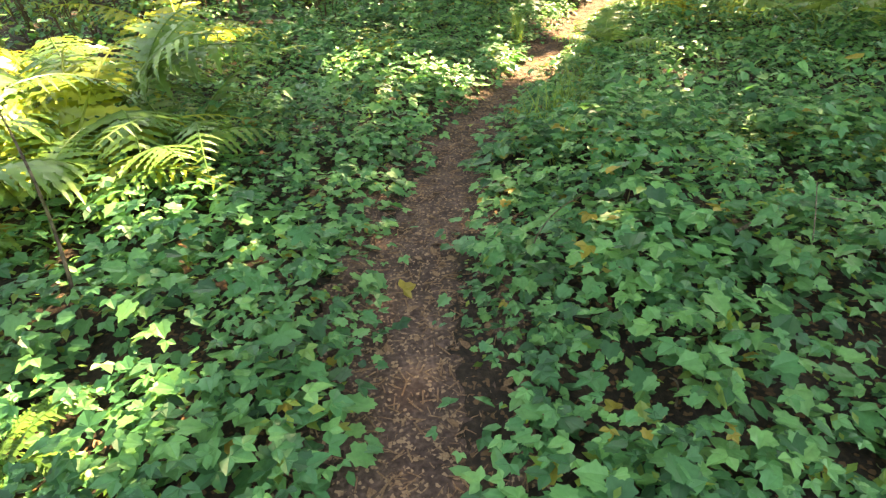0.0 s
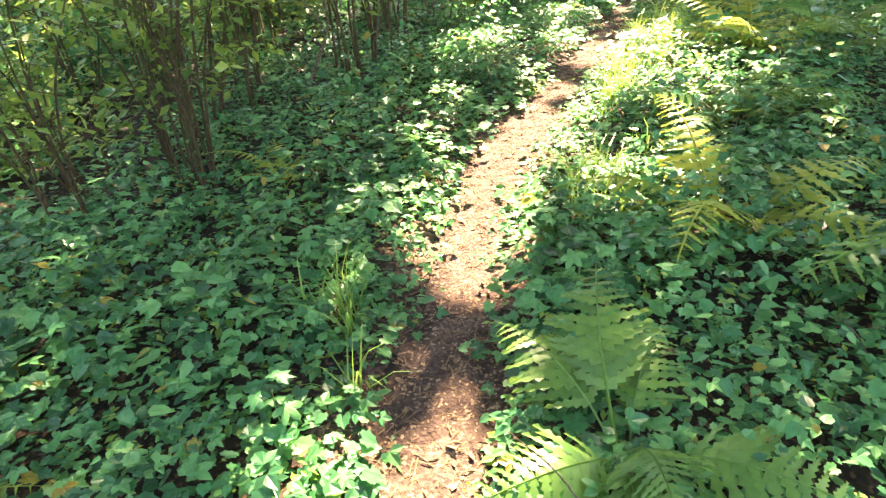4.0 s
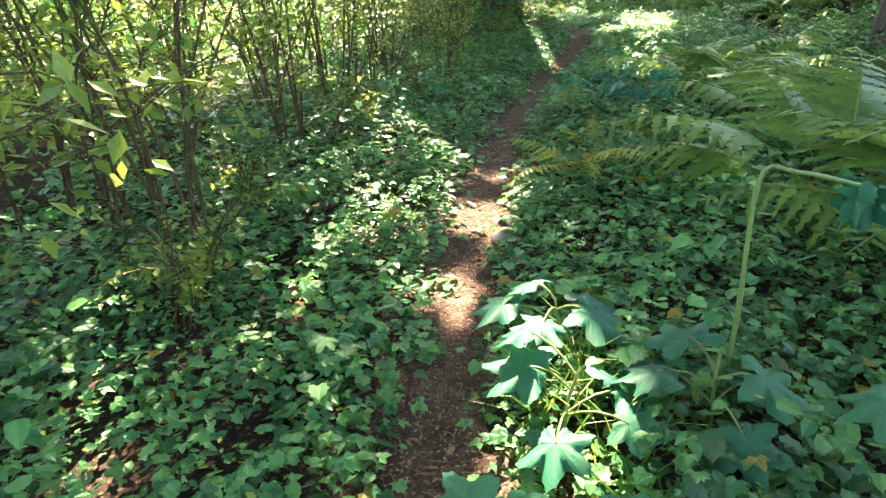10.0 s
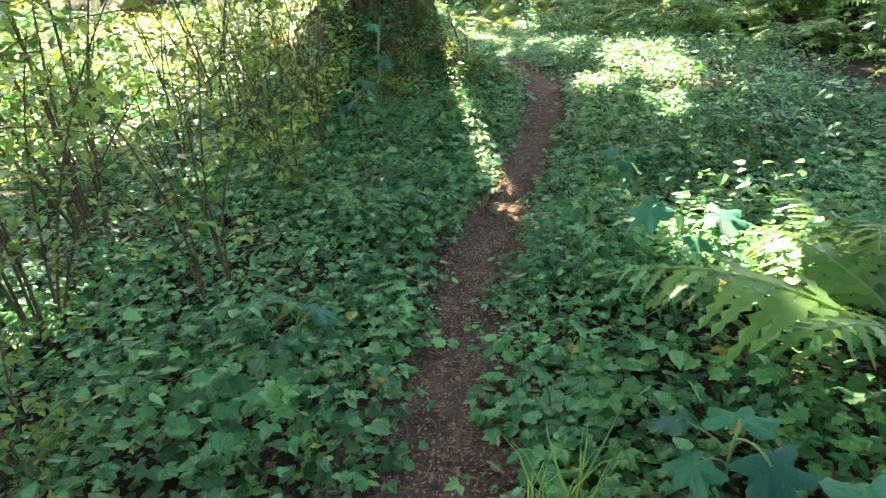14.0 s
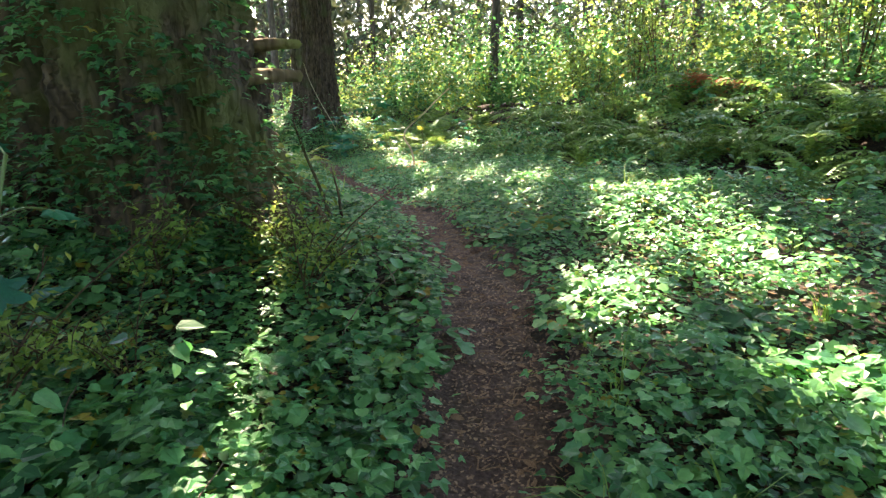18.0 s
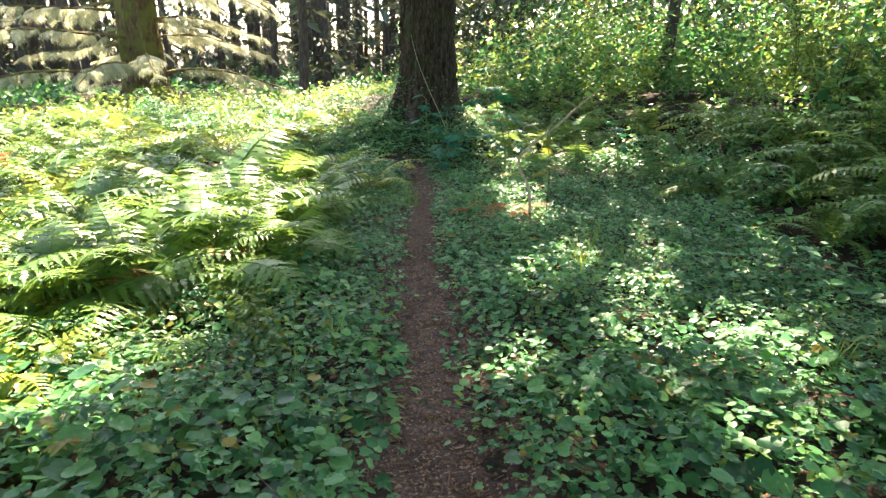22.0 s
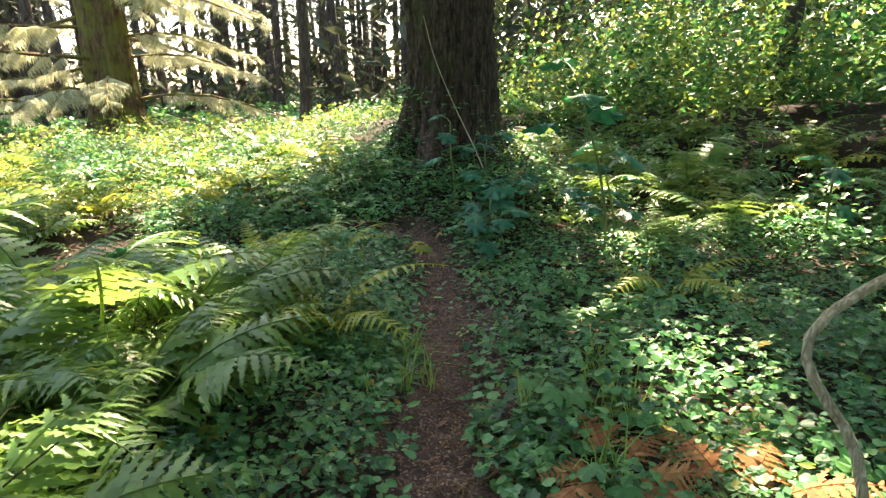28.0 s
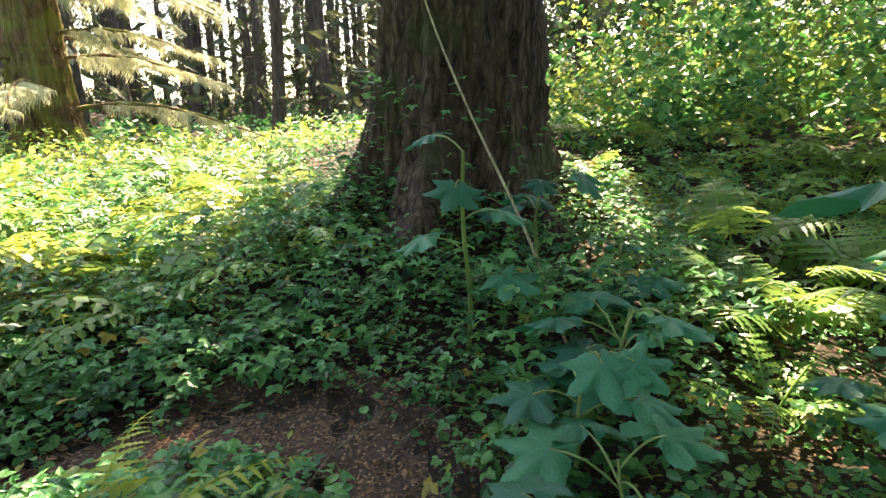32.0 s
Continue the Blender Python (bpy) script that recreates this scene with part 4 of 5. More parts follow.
def frond_mesh(name, material, kind, seed, coarse=False):
    """One frond, 1 m long from the root: a curved stalk and toothed leaflets in pairs."""
    rng = np.random.default_rng(seed)
    n = 40
    u = np.linspace(0, 1, n)
    rise, fall = {"bracken": (1.3, -0.3), "lady": (1.15, -0.45), "sword": (1.25, -0.75)}[kind]
    ang = rise + (fall - rise) * u ** 0.9
    dy, dz = np.cos(ang) / (n - 1), np.sin(ang) / (n - 1)
    py, pz = np.r_[0, np.cumsum(dy)[:-1]], np.r_[0, np.cumsum(dz)[:-1]]
    px = 0.03 * np.sin(u * 3 + seed)
    stalk = tube(np.c_[px, py, pz][::3], 0.007 * (1 - 0.8 * u[::3]) + 0.001, 4)
    pairs, start, width, teeth, slim = {"bracken": (13, 0.34, 0.30, 5, 0.16), "lady": (15, 0.16, 0.2, 5, 0.18), "sword": (26, 0.08, 0.1, 2, 0.2)}[kind]
    if coarse:
        pairs, teeth, slim = pairs * 2 // 3, 2, slim * 1.3
    vs, fs = [], []
    for k in range(pairs):
        w = start + (1 - start) * (k + 0.3) / pairs
        ln = width * ((1 - (w - start) / (1 - start)) ** 0.85 * (0.55 + 0.45 * min(1, (w - start) / 0.12)) if kind != "sword" else (np.sin(np.pi * min(1, (w - start) / (1 - start) * 0.85 + 0.13)) ** 0.6)) + 0.012
        c = np.array([np.interp(w, u, px), np.interp(w, u, py), np.interp(w, u, pz)])
        a = np.interp(w, u, ang)
        ahead, up = np.array([0, np.cos(a), np.sin(a)]), np.array([0, -np.sin(a), np.cos(a)])
        for side in (-1, 1):
            l = ln * rng.uniform(0.85, 1.1)
            way = np.array([side * 0.9, 0, 0]) + ahead * rng.uniform(0.3, 0.5) + up * rng.uniform(-0.25, 0.08)
            way /= np.linalg.norm(way)
            flank = np.cross(up, way) * side
            flank /= np.linalg.norm(flank)
            b = len(vs)
            for j in range(teeth + 1):
                q = j / teeth
                mid = c + way * l * q - up * 0.25 * l * q * q
                half = max(slim * l * (1 - q) ** 0.7, 0.0015)
                tip = mid + way * l * 0.7 / teeth - up * 0.2 * half
                vs += [mid, mid + flank * half * 0.5, mid - flank * half * 0.5, tip + flank * half, tip - flank * half]
            for j in range(teeth):
                m, o = b + 5 * j, b + 5 * j + 5
                fs += [(m, o, o + 1), (m, o + 1, m + 1), (m + 1, o + 1, m + 3), (m, o + 2, o), (m, m + 2, o + 2), (m + 2, m + 4, o + 2)]
    v, f = join(stalk, (np.array(vs), [np.array(fs)]))
    if coarse:
        COARSE.setdefault(material.name, []).append((v, f))
    return mesh_data(name, v, f, material)


FRONDS = {}
for kind, material, key in (("bracken", FERN, 0), ("lady", FERN_PALE, 1), ("sword", FERN, 2), ("bracken", FERN_DEAD, 3), ("lady", FERN, 4)):
    FRONDS[key] = [frond_mesh("frond", material, kind, 40 + 3 * key + k) for k in range(3)]
for key, (kind, material) in enumerate((("bracken", FERN), ("lady", FERN_PALE), ("sword", FERN), ("bracken", FERN_DEAD), ("lady", FERN))):
    FRONDS[key + 10] = [frond_mesh("frond", material, kind, 90 + 3 * key + k, True) for k in range(3)]      # for ferns that stay far off
FERN_LABELS = {0: "green bracken fern with broad arching fronds beside the path", 1: "yellow-green sunlit fern with feathery fronds", 2: "dark green sword fern clump on the bank",
               3: "withered orange-brown dead fern", 4: "green lady fern with arching feathery fronds"}
# x, y, frond length, kind
FERNS_START = [(-1.55, 2.75, 1.2, 0), (-1.4, 3.3, 1.2, 4), (-1.8, 3.6, 1.4, 0), (-2.6, 3.2, 1.56, 1), (-1.7, 2.3, 0.9, 0), (-2.5, 4.1, 1.56, 1), (-1.25, 1.05, 0.54, 2), (-2.2, 5.6, 1.44, 1), (-0.4, 5.7, 0.60, 1), (1.7, 5.3, 0.78, 0), (2.89, 6.38, 1.20, 1),
               (3.65, 5.35, 1.44, 0), (0.83, 7.95, 0.54, 1), (3.87, 7.62, 1.02, 4), (4.84, 9.36, 0.6, 1), (4.95, 8.65, 1.15, 1), (5.49, 9.25, 1.38, 1), (5.38, 8.38, 1.20, 0), (4.19, 7.41, 0.84, 4), (6.03, 9.79, 1.08, 1), (-2.9, 1.2, 1.44, 0), (-1.85, 2.75, 1.50, 1), (-2, 3.5, 1.56, 0)]
FERNS_MIDDLE = [(8.3, 10.9, 1.5, 0), (9, 12.1, 1.5, 0), (7.2, 10, 1.4, 0), (8.4, 14.25, 0.9, 1), (9.18, 12.93, 1.69, 0), (9.61, 12.17, 1.69, 4), (10.48, 14.02, 1.69, 0), (8.98, 14.75, 0.5, 1), (11.84, 15.16, 1.69, 0),
                (9.61, 14.67, 0.62, 1), (11.77, 15.86, 1.43, 0), (7.9, 11.2, .9, 0), (9.7, 13.9, .6, 0), (12.49, 16.48, 1.30, 4), (11.02, 13.15, 1.69, 2), (8.53, 9.9, 1.69, 2)]
FERNS_BANK = [(21.81, 26.63, 1.26, 2), (22.17, 25.67, 1.49, 2), (20.98, 23.1, 1.49, 2), (21.74, 24.23, 1.49, 2), (22.38, 23.24, 1.26, 3), (19.99, 21.64, 1.03, 2), (18.6, 26.9, 0.62, 3), (20.75, 20.99, 1.38, 2),
              (22.49, 27.87, 1.26, 2), (21.75, 29.62, 1.38, 4), (22.53, 30.83, 1.38, 0), (20.81, 29.43, 0.92, 4), (20.07, 28.68, 0.80, 1), (21.99, 31.91, 1.03, 0), (22.28, 31.14, 1.15, 0), (21.25, 31.06, 0.98, 0),
              (20.65, 30.62, 0.75, 4), (19.41, 19.65, 1.26, 2), (18.35, 27.2, 0.5, 3), (20.67, 24.62, 1.03, 2), (18.86, 20.64, 1.03, 2)]
FERNS_OPEN = [(15.96, 26.12, 0.65, 4), (15.89, 27.34, 0.86, 0), (16.04, 28.73, 1.08, 0), (14.93, 24.42, 0.60, 4), (14.47, 24.37, 0.65, 1), (15.82, 25.74, 0.69, 4), (15.24, 25.9, 0.78, 0), (15.69, 26.35, 0.86, 4), (14.69, 25.45, 0.78, 0), (16.1, 27.42, 1.03, 0), (14.36, 25.19, 0.69, 1), (16.44, 27.78, 0.86, 4), (15.71, 28.46, 1.19, 0), (16.86, 28.94, 0.97, 4), (16.24, 28.71, 1.08, 0), (18.26, 30.79, 0.68, 1), (17.59, 31.08, 0.72, 1), (17.09, 30.13, 0.72, 4), (14.83, 25.61, 0.99, 0), (16.44, 29.43, 1.61, 0), (17.76, 29.11, 0.95, 1), (15.59, 27.57, 1.67, 0), (15.88, 26.24, 1.05, 0), (14.52, 25.27, 0.99, 0)]


def fern(x, y, length, kind, rng, far=False):
    t = thing("fern", pose(x, y, float(ground_z(x, y)[0]), 0, 0, rng.uniform(0, 360)), FERN_LABELS[kind], "fern", "ferns")
    n = int(rng.integers(5, 8)) if kind != 2 else int(rng.integers(9, 13))
    for k in range(n):
        a = 360 * k / n + rng.uniform(-22, 22)
        size = length * rng.uniform(0.75, 1.1)
        lean = rng.uniform(-18, 16) if kind != 3 else rng.uniform(-18, 4)
        part("frond", FRONDS[kind + 10 * far][k % 3], t, "", pose(0, 0, -0.01, 0, 0, a) @ pose(0, 0, 0, lean, rng.uniform(-14, 14), 0) @ Matrix.Scale(size, 4))


def fern_mass(name, label, material, places, rng):
    """Far ferns, at x, y and frond length, joined into one."""
    pieces = []
    for x, y, length in places:
        z, n, turn = float(ground_z(x, y)[0]), int(rng.integers(5, 8)), rng.uniform(0, 360)
        for k in range(n):
            v, f = COARSE[material.name][int(rng.integers(0, len(COARSE[material.name])))]
            m = pose(x, y, z - 0.01, 0, 0, turn + 360 * k / n + rng.uniform(-22, 22)) @ pose(0, 0, 0, rng.uniform(-18, 16), rng.uniform(-14, 14), 0) @ Matrix.Scale(length * rng.uniform(0.75, 1.1), 4)
            m = np.array(m)
            pieces.append((v @ m[:3, :3].T + m[:3, 3], f))
    v, f = join(*pieces)
    tagged(new(name, mesh_data(name, v, f, material)), label, "ferns", kind="stuff")


def ferns():
    rng = np.random.default_rng(5)
    for group in (FERNS_START, FERNS_MIDDLE, FERNS_BANK, FERNS_OPEN):
        for x, y, length, kind in group:
            fern(x, y, length, kind, rng)
    # tall bracken over the sunny ground left of the later path
    placed = 0
    while placed < 105:
        s = rng.uniform(26.6, 36.5)
        d = -(1.15 + 0.3 * max(0.0, 31 - s)) - 5.5 * rng.uniform() ** 1.4
        i = int(np.searchsorted(LINE_S, s))
        x, y = LINE[i, 0] + _tan[i, 1] * d, LINE[i, 1] - _tan[i, 0] * d
        if abs(near_trail(x, y)[1][0]) < 1.0 or math.hypot(x - TREE_A[0], y - TREE_A[1]) < 1.5 or math.hypot(x - TREE_B[0], y - TREE_B[1]) < 1.6:
            continue
        fern(x, y, rng.uniform(0.85, 1.3), int(rng.choice([0, 0, 4, 4, 1, 3], p=[.3, .15, .25, .12, .14, .04])), rng, d < -2.8)
        placed += 1
    # bracken and lady fern spread over the clearing and round the brown spruce
    far = {FERN: [], FERN_PALE: []}
    while len(far[FERN]) < 250:
        x, y = (rng.uniform(6, 16.5), rng.uniform(25.2, 42)) if rng.uniform() < 0.15 else (rng.uniform(12.5, 20.2), rng.uniform(30.6, 39)) if rng.uniform() < 0.85 else (rng.uniform(20.8, 24.5), rng.uniform(29.5, 35.5))
        if abs(near_trail(x, y)[1][0]) < 0.9 or math.hypot(x - TREE_B[0], y - TREE_B[1]) < 1.3 or math.hypot(x - TREE_A[0], y - TREE_A[1]) < 1.8:
            continue
        far[FERN if rng.uniform() < 0.78 else FERN_PALE].append((x, y, rng.uniform(0.7, 1.15)))
    fern_mass("far_ferns", "sunlit green ferns over the open ground before the spruces", FERN, far[FERN], rng)
    fern_mass("far_yellow_ferns", "yellow-green ferns over the open ground before the spruces", FERN_PALE, far[FERN_PALE], rng)
    # dark sword ferns at the foot of the bank
    for s in np.linspace(24.6, 33.4, 20):
        i, d = int(np.searchsorted(LINE_S, s)), rng.uniform(4.3, 5.0)
        fern(LINE[i, 0] + _tan[i, 1] * d, LINE[i, 1] - _tan[i, 0] * d, rng.uniform(0.8, 1.2), 2, rng, True)
    # sword ferns hanging over the bank
    for s in np.linspace(22.8, 36.2, 36):
        i, d = int(np.searchsorted(LINE_S, s)), rng.uniform(4.6, 6.0)
        fern(LINE[i, 0] + _tan[i, 1] * d, LINE[i, 1] - _tan[i, 0] * d, rng.uniform(1.0, 1.55), 2, rng, True)



ferns()


# ---- large-leaved plants ----
def big_leaf(name, material, seed):
    """A five-lobed leaf, 1 m across, with toothed edges and sunken veins."""
    rng = np.random.default_rng(seed)
    n = 60
    a = np.linspace(-np.pi + 0.22, np.pi - 0.22, n)
    tips = np.array([0, 0.95, -0.95, 1.95, -1.95])
    size = np.array([1, 0.9, 0.9, 0.68, 0.68])
    r = np.max(size * np.exp(-((a[:, None] - tips) / 0.36) ** 2), axis=1) * 0.36 + 0.25
    r *= 1 + 0.07 * (np.arange(n) % 2) + rng.uniform(-0.02, 0.02, n)
    rim = np.c_[r * np.sin(a), r * np.cos(a)]
    mid = 0.55 * rim
    vein = np.min(np.abs(a[:, None] - tips), axis=1)
    zr, zm = -0.12 * r + 0.05 * np.sin(7 * a + seed), 0.05 * np.clip(vein / 0.45, 0, 1) - 0.02
    v = np.vstack([[0, 0, 0], np.c_[mid, zm], np.c_[rim, zr - 0.03]])
    tri = np.array([(0, 1 + i, 2 + i) for i in range(n - 1)])
    quad = np.array([(1 + i, 1 + n + i, 2 + n + i, 2 + i) for i in range(n - 1)])
    v[:, :2] *= [[-1, 1]]
    return mesh_data(name, v, [tri, quad], material, True)


BIG_LEAVES = [big_leaf("leaf", BROAD, k) for k in range(3)]
# x, y, height, leaf width, number of leaves
BROAD_PLANTS = [(9.99, 17.82, .3, 0.20, 4), (12.93, 18.3, .3, 0.17, 4), (7.17, 11.58, .95, 0.24, 4), (6.95, 12.07, .35, 0.24, 6), (6.2, 11.9, .42, 0.26, 4), (9.42, 15.45, .5, .26, 4), (9.8, 14.8, .5, .3, 4), (10.74, 16.2, .35, 0.20, 4), (10.2, 15.6, .4, 0.30, 6), (10.67, 15.65, .45, 0.28, 5), (6.5, 12.3, .38, 0.24, 5), (6.8, 12.6, .36, 0.24, 5),
                (8.36, 16.94, .4, 0.15, 5), (8.69, 16.78, .45, 0.14, 5), (8.2, 16.4, .3, 0.17, 4), (12.02, 17.17, .45, 0.28, 5), (20.25, 29.59, 1.5, 0.36, 7, (-0.3, 0.1)), (19.7, 30.62, .45, 0.25, 6), (20.48, 31.24, .55, 0.23, 6),
                (19.75, 31.5, .95, .26, 5), (19.3, 30.05, .4, .22, 6), (20.51, 29.79, .85, 0.26, 5), (20.02, 30.81, .5, 0.28, 7), (19.67, 30.3, .3, 0.26, 4), (20.31, 31.81, .6, 0.24, 5)]
BROAD_PLANTS_LATE = [(20.7, 30.19, .5, 0.25, 5), (20.35, 32.18, .45, 0.20, 5), (21.95, 28.85, .8, 0.22, 6), (16.78, 30.05, .45, 0.26, 5), (17.4, 29.7, .3, 0.24, 4), (21.32, 22.8, .9, 0.20, 6), (11.9, 20.63, .6, 0.20, 5),
                     (12.52, 21.31, 1.0, 0.20, 7), (6.25, 15.97, .9, 0.20, 6), (18.47, 18.64, .8, 0.20, 5)]


def broad_plant(x, y, height, size, leaves, lean, rng):
    t = thing("broad_leaved_plant", Matrix.Translation((x, y, float(ground_z(x, y)[0]))), "tall stalk with large lobed blue-green leaves beside the path" if height > 0.7 else "low plant with large lobed blue-green leaves", "plant", "large-leaved plants")
    u = np.linspace(0, 1, 9)
    lx, ly = lean or rng.uniform(-0.16, 0.16, 2) * height
    line = np.c_[lx * u ** 2 + 0.015 * np.sin(7 * u), ly * u ** 2 + 0.01 * np.cos(6 * u), height * u - 0.04 * (1 - u)]
    v, f = tube(line, 0.014 * (1 - 0.5 * u) * min(1.0, height + 0.3), 7)
    part("stem", mesh_data("stem", v, f, GREEN_STEM, True), t, "pale green prickly stalk")
    for k in range(leaves):
        w = 1 - 0.75 * (k / leaves) if height > 0.7 else rng.uniform(0.55, 1)
        c = np.array([np.interp(w, u, line[:, j]) for j in range(3)])
        a = 2.4 * k + rng.uniform(-0.4, 0.4)
        reach = size * rng.uniform(0.5, 1.0)
        e = c + np.array([-np.sin(a) * reach, np.cos(a) * reach, rng.uniform(0.02, 0.2) * reach * 2])
        q = np.linspace(0, 1, 5)[:, None]
        v, f = tube(c * (1 - q) + e * q + np.array([0, 0, 0.03]) * np.sin(np.pi * q), 0.004 + 0 * q[:, 0], 5)
        stalk = part("leaf_stalk", mesh_data("leaf_stalk", v, f, GREEN_STEM, True), t)
        part("leaf", BIG_LEAVES[k % 3], stalk, "", Matrix.Translation(e) @ pose(0, 0, 0, 0, 0, math.degrees(a)) @ pose(0, 0, 0, rng.uniform(-35, 0), rng.uniform(-16, 16), 0) @ Matrix.Scale(size * rng.uniform(0.75, 1.15), 4))


def hanging_leaves():
    """Leaves at the tip of the snapped stalk beside the path."""
    x, y = 7.42, 12.02
    t = thing("hanging_leaf_spray", Matrix.Translation((x, y, float(ground_z(x, y)[0]) + 0.85)), "wilting light green lobed leaves hanging from a snapped stalk", "leaves")
    for k, (turn, tip, size) in enumerate(((40, -75, .22), (150, -60, .16), (260, -82, .2))):
        part("leaf", BIG_LEAVES[k], t, "", pose(0, 0, 0, 0, 0, turn) @ pose(0, .02, -.03, tip, 0, 0) @ Matrix.Scale(size, 4))


hanging_leaves()

PALE_LEAVES = [big_leaf("leaf", FERN_PALE, 20 + k) for k in range(2)]


def seedling(x, y, height, size):
    """A thin young maple with a few yellow-green leaves at its top."""
    t = thing("maple_seedling", Matrix.Translation((x, y, float(ground_z(x, y)[0]))), "thin young maple with bright yellow-green lobed leaves", "seedling")
    u = np.linspace(0, 1, 7)
    v, f = tube(np.c_[0.04 * np.sin(3 * u), 0.05 * u * u, height * u - 0.02], 0.006 * (1 - 0.5 * u), 6)
    part("stem", mesh_data("stem", v, f, STEM, True), t)
    for k in range(5):
        a = 1.35 * k
        part("leaf", PALE_LEAVES[k % 2], t, "", Matrix.Translation((-0.06 * math.sin(a), 0.05 + 0.06 * math.cos(a), height * (1 - 0.05 * k))) @ pose(0, 0, 0, 0, 0, math.degrees(a)) @ pose(0, 0, 0, -22 - 6 * k, 8, 0) @ Matrix.Scale(size, 4))


seedling(18.85, 26.6, 1.0, .13)
seedling(18.9, 30.35, .2, .12)

HERB_LEAVES = [big_leaf("leaf", HERB, 10 + k) for k in range(3)]


def leafy_herbs():
    """Single larger herbs that stand over the carpet beside the path."""
    rng = np.random.default_rng(61)
    stalks = []
    for k in range(3):
        u = np.linspace(0, 1, 5)
        v, f = tube(np.c_[0.05 * u ** 2, 0.03 * np.sin(3 * u + k), u - 0.1], 0.012 * (1 - 0.5 * u), 5)
        stalks.append(mesh_data("stem", v, f, GREEN_STEM, True))
    for s in np.linspace(-0.5, 34.5, 170):
        i = int(np.searchsorted(LINE_S, s + rng.uniform(-0.1, 0.1)))
        d = rng.choice([-1, 1]) * rng.uniform(0.42, 2.1)
        x, y, h = LINE[i, 0] + _tan[i, 1] * d, LINE[i, 1] - _tan[i, 0] * d, rng.uniform(0.16, 0.3)
        if abs(near_trail(x, y)[1][0]) < 0.36 or math.hypot(x - TREE_A[0], y - TREE_A[1]) < 1.1:
            continue
        t = thing("leafy_herb", pose(x, y, float(ground_z(x, y)[0]), 0, 0, rng.uniform(0, 360)), "soft green herb with broad lobed leaves beside the path", "herb", "leafy herbs")
        part("stem", stalks[i % 3], t, "", Matrix.Scale(h, 4))
        for k in range(int(rng.integers(3, 6))):
            a, w, size = 2.3 * k + rng.uniform(-0.5, 0.5), 1 - 0.14 * k, rng.uniform(0.075, 0.13)
            part("leaf", HERB_LEAVES[k % 3], t, "", Matrix.Translation((-math.sin(a) * 0.05, math.cos(a) * 0.05, h * w - 0.02)) @ pose(0, 0, 0, 0, 0, math.degrees(a)) @ pose(0, 0, 0, rng.uniform(-28, 6), rng.uniform(-14, 14), 0) @ Matrix.Scale(size, 4))


leafy_herbs()


def broad_plants():
    rng = np.random.default_rng(9)
    for row in BROAD_PLANTS + BROAD_PLANTS_LATE:
        broad_plant(*row[:5], row[5] if len(row) > 5 else None, rng)


broad_plants()


# ---- grass, litter and twigs ----
def grass():
    rng = np.random.default_rng(31)
    v0 = np.array([(-.5, 0, 0), (.5, 0, 0), (-.42, .12, .42), (.42, .12, .42), (-.25, .38, .72), (.25, .38, .72), (0, .8, .8)])
    f0 = [np.array([[0, 1, 3, 2], [2, 3, 5, 4]]), np.array([[4, 5, 6]])]
    tufts = []
    for s, d, r, n in ((6.59, .75, .35, 12), (8.86, .6, .4, 22), (9.94, .7, .45, 30), (11.03, .6, .45, 24), (11.89, .8, .3, 14), (13.41, .55, .3, 12), (2.6, .55, .3, 9), (3.4, .6, .3, 8), (5.2, -.5, .3, 6), (21.91, .7, .4, 10),
                       (23.58, .65, .5, 10), (18.49, .5, .3, 7), (22.84, 1.6, .6, 9), (26.44, 1.9, .6, 9), (32.9, .7, .5, 8), (30.59, 1.4, .5, 8), (28.75, -.5, .4, 4), (35.67, -1.2, .7, 12), (33.36, -2.5, 1, 20), (37.05, -3, 1.2, 26), (29.67, -3, 1, 14)):
        for _ in range(n):
            tufts.append((s + rng.normal(0, r), d + rng.normal(0, r * 0.4)))
    s, d = np.array(tufts).T
    d = np.where(np.abs(d) < 0.26, 0.3 * np.sign(d), d)
    i = np.clip(np.searchsorted(LINE_S, s + 0.0), 0, len(_tan) - 1)
    x, y = LINE[i, 0] + _tan[i, 1] * d, LINE[i, 1] - _tan[i, 0] * d
    b = 14
    x, y = np.repeat(x, b) + rng.normal(0, 0.02, b * len(x)), np.repeat(y, b) + rng.normal(0, 0.02, b * len(y))
    n = len(x)
    ln = rng.uniform(0.14, 0.36, n)
    sizes = np.c_[ln, ln, ln]
    blade = v0.copy()
    blade[:, 0] *= 0.028
    v, f = scatter((blade, f0), np.c_[x, y, ground_z(x, y) - 0.005], turns(rng.uniform(0, 6.28, n), rng.normal(0.1, 0.25, n), rng.normal(0, 0.15, n)), sizes)
    tagged(new("grass_tufts", mesh_data("grass_tufts", v, f, GRASS)), "long green grass tufts along the path", "grass", kind="stuff")


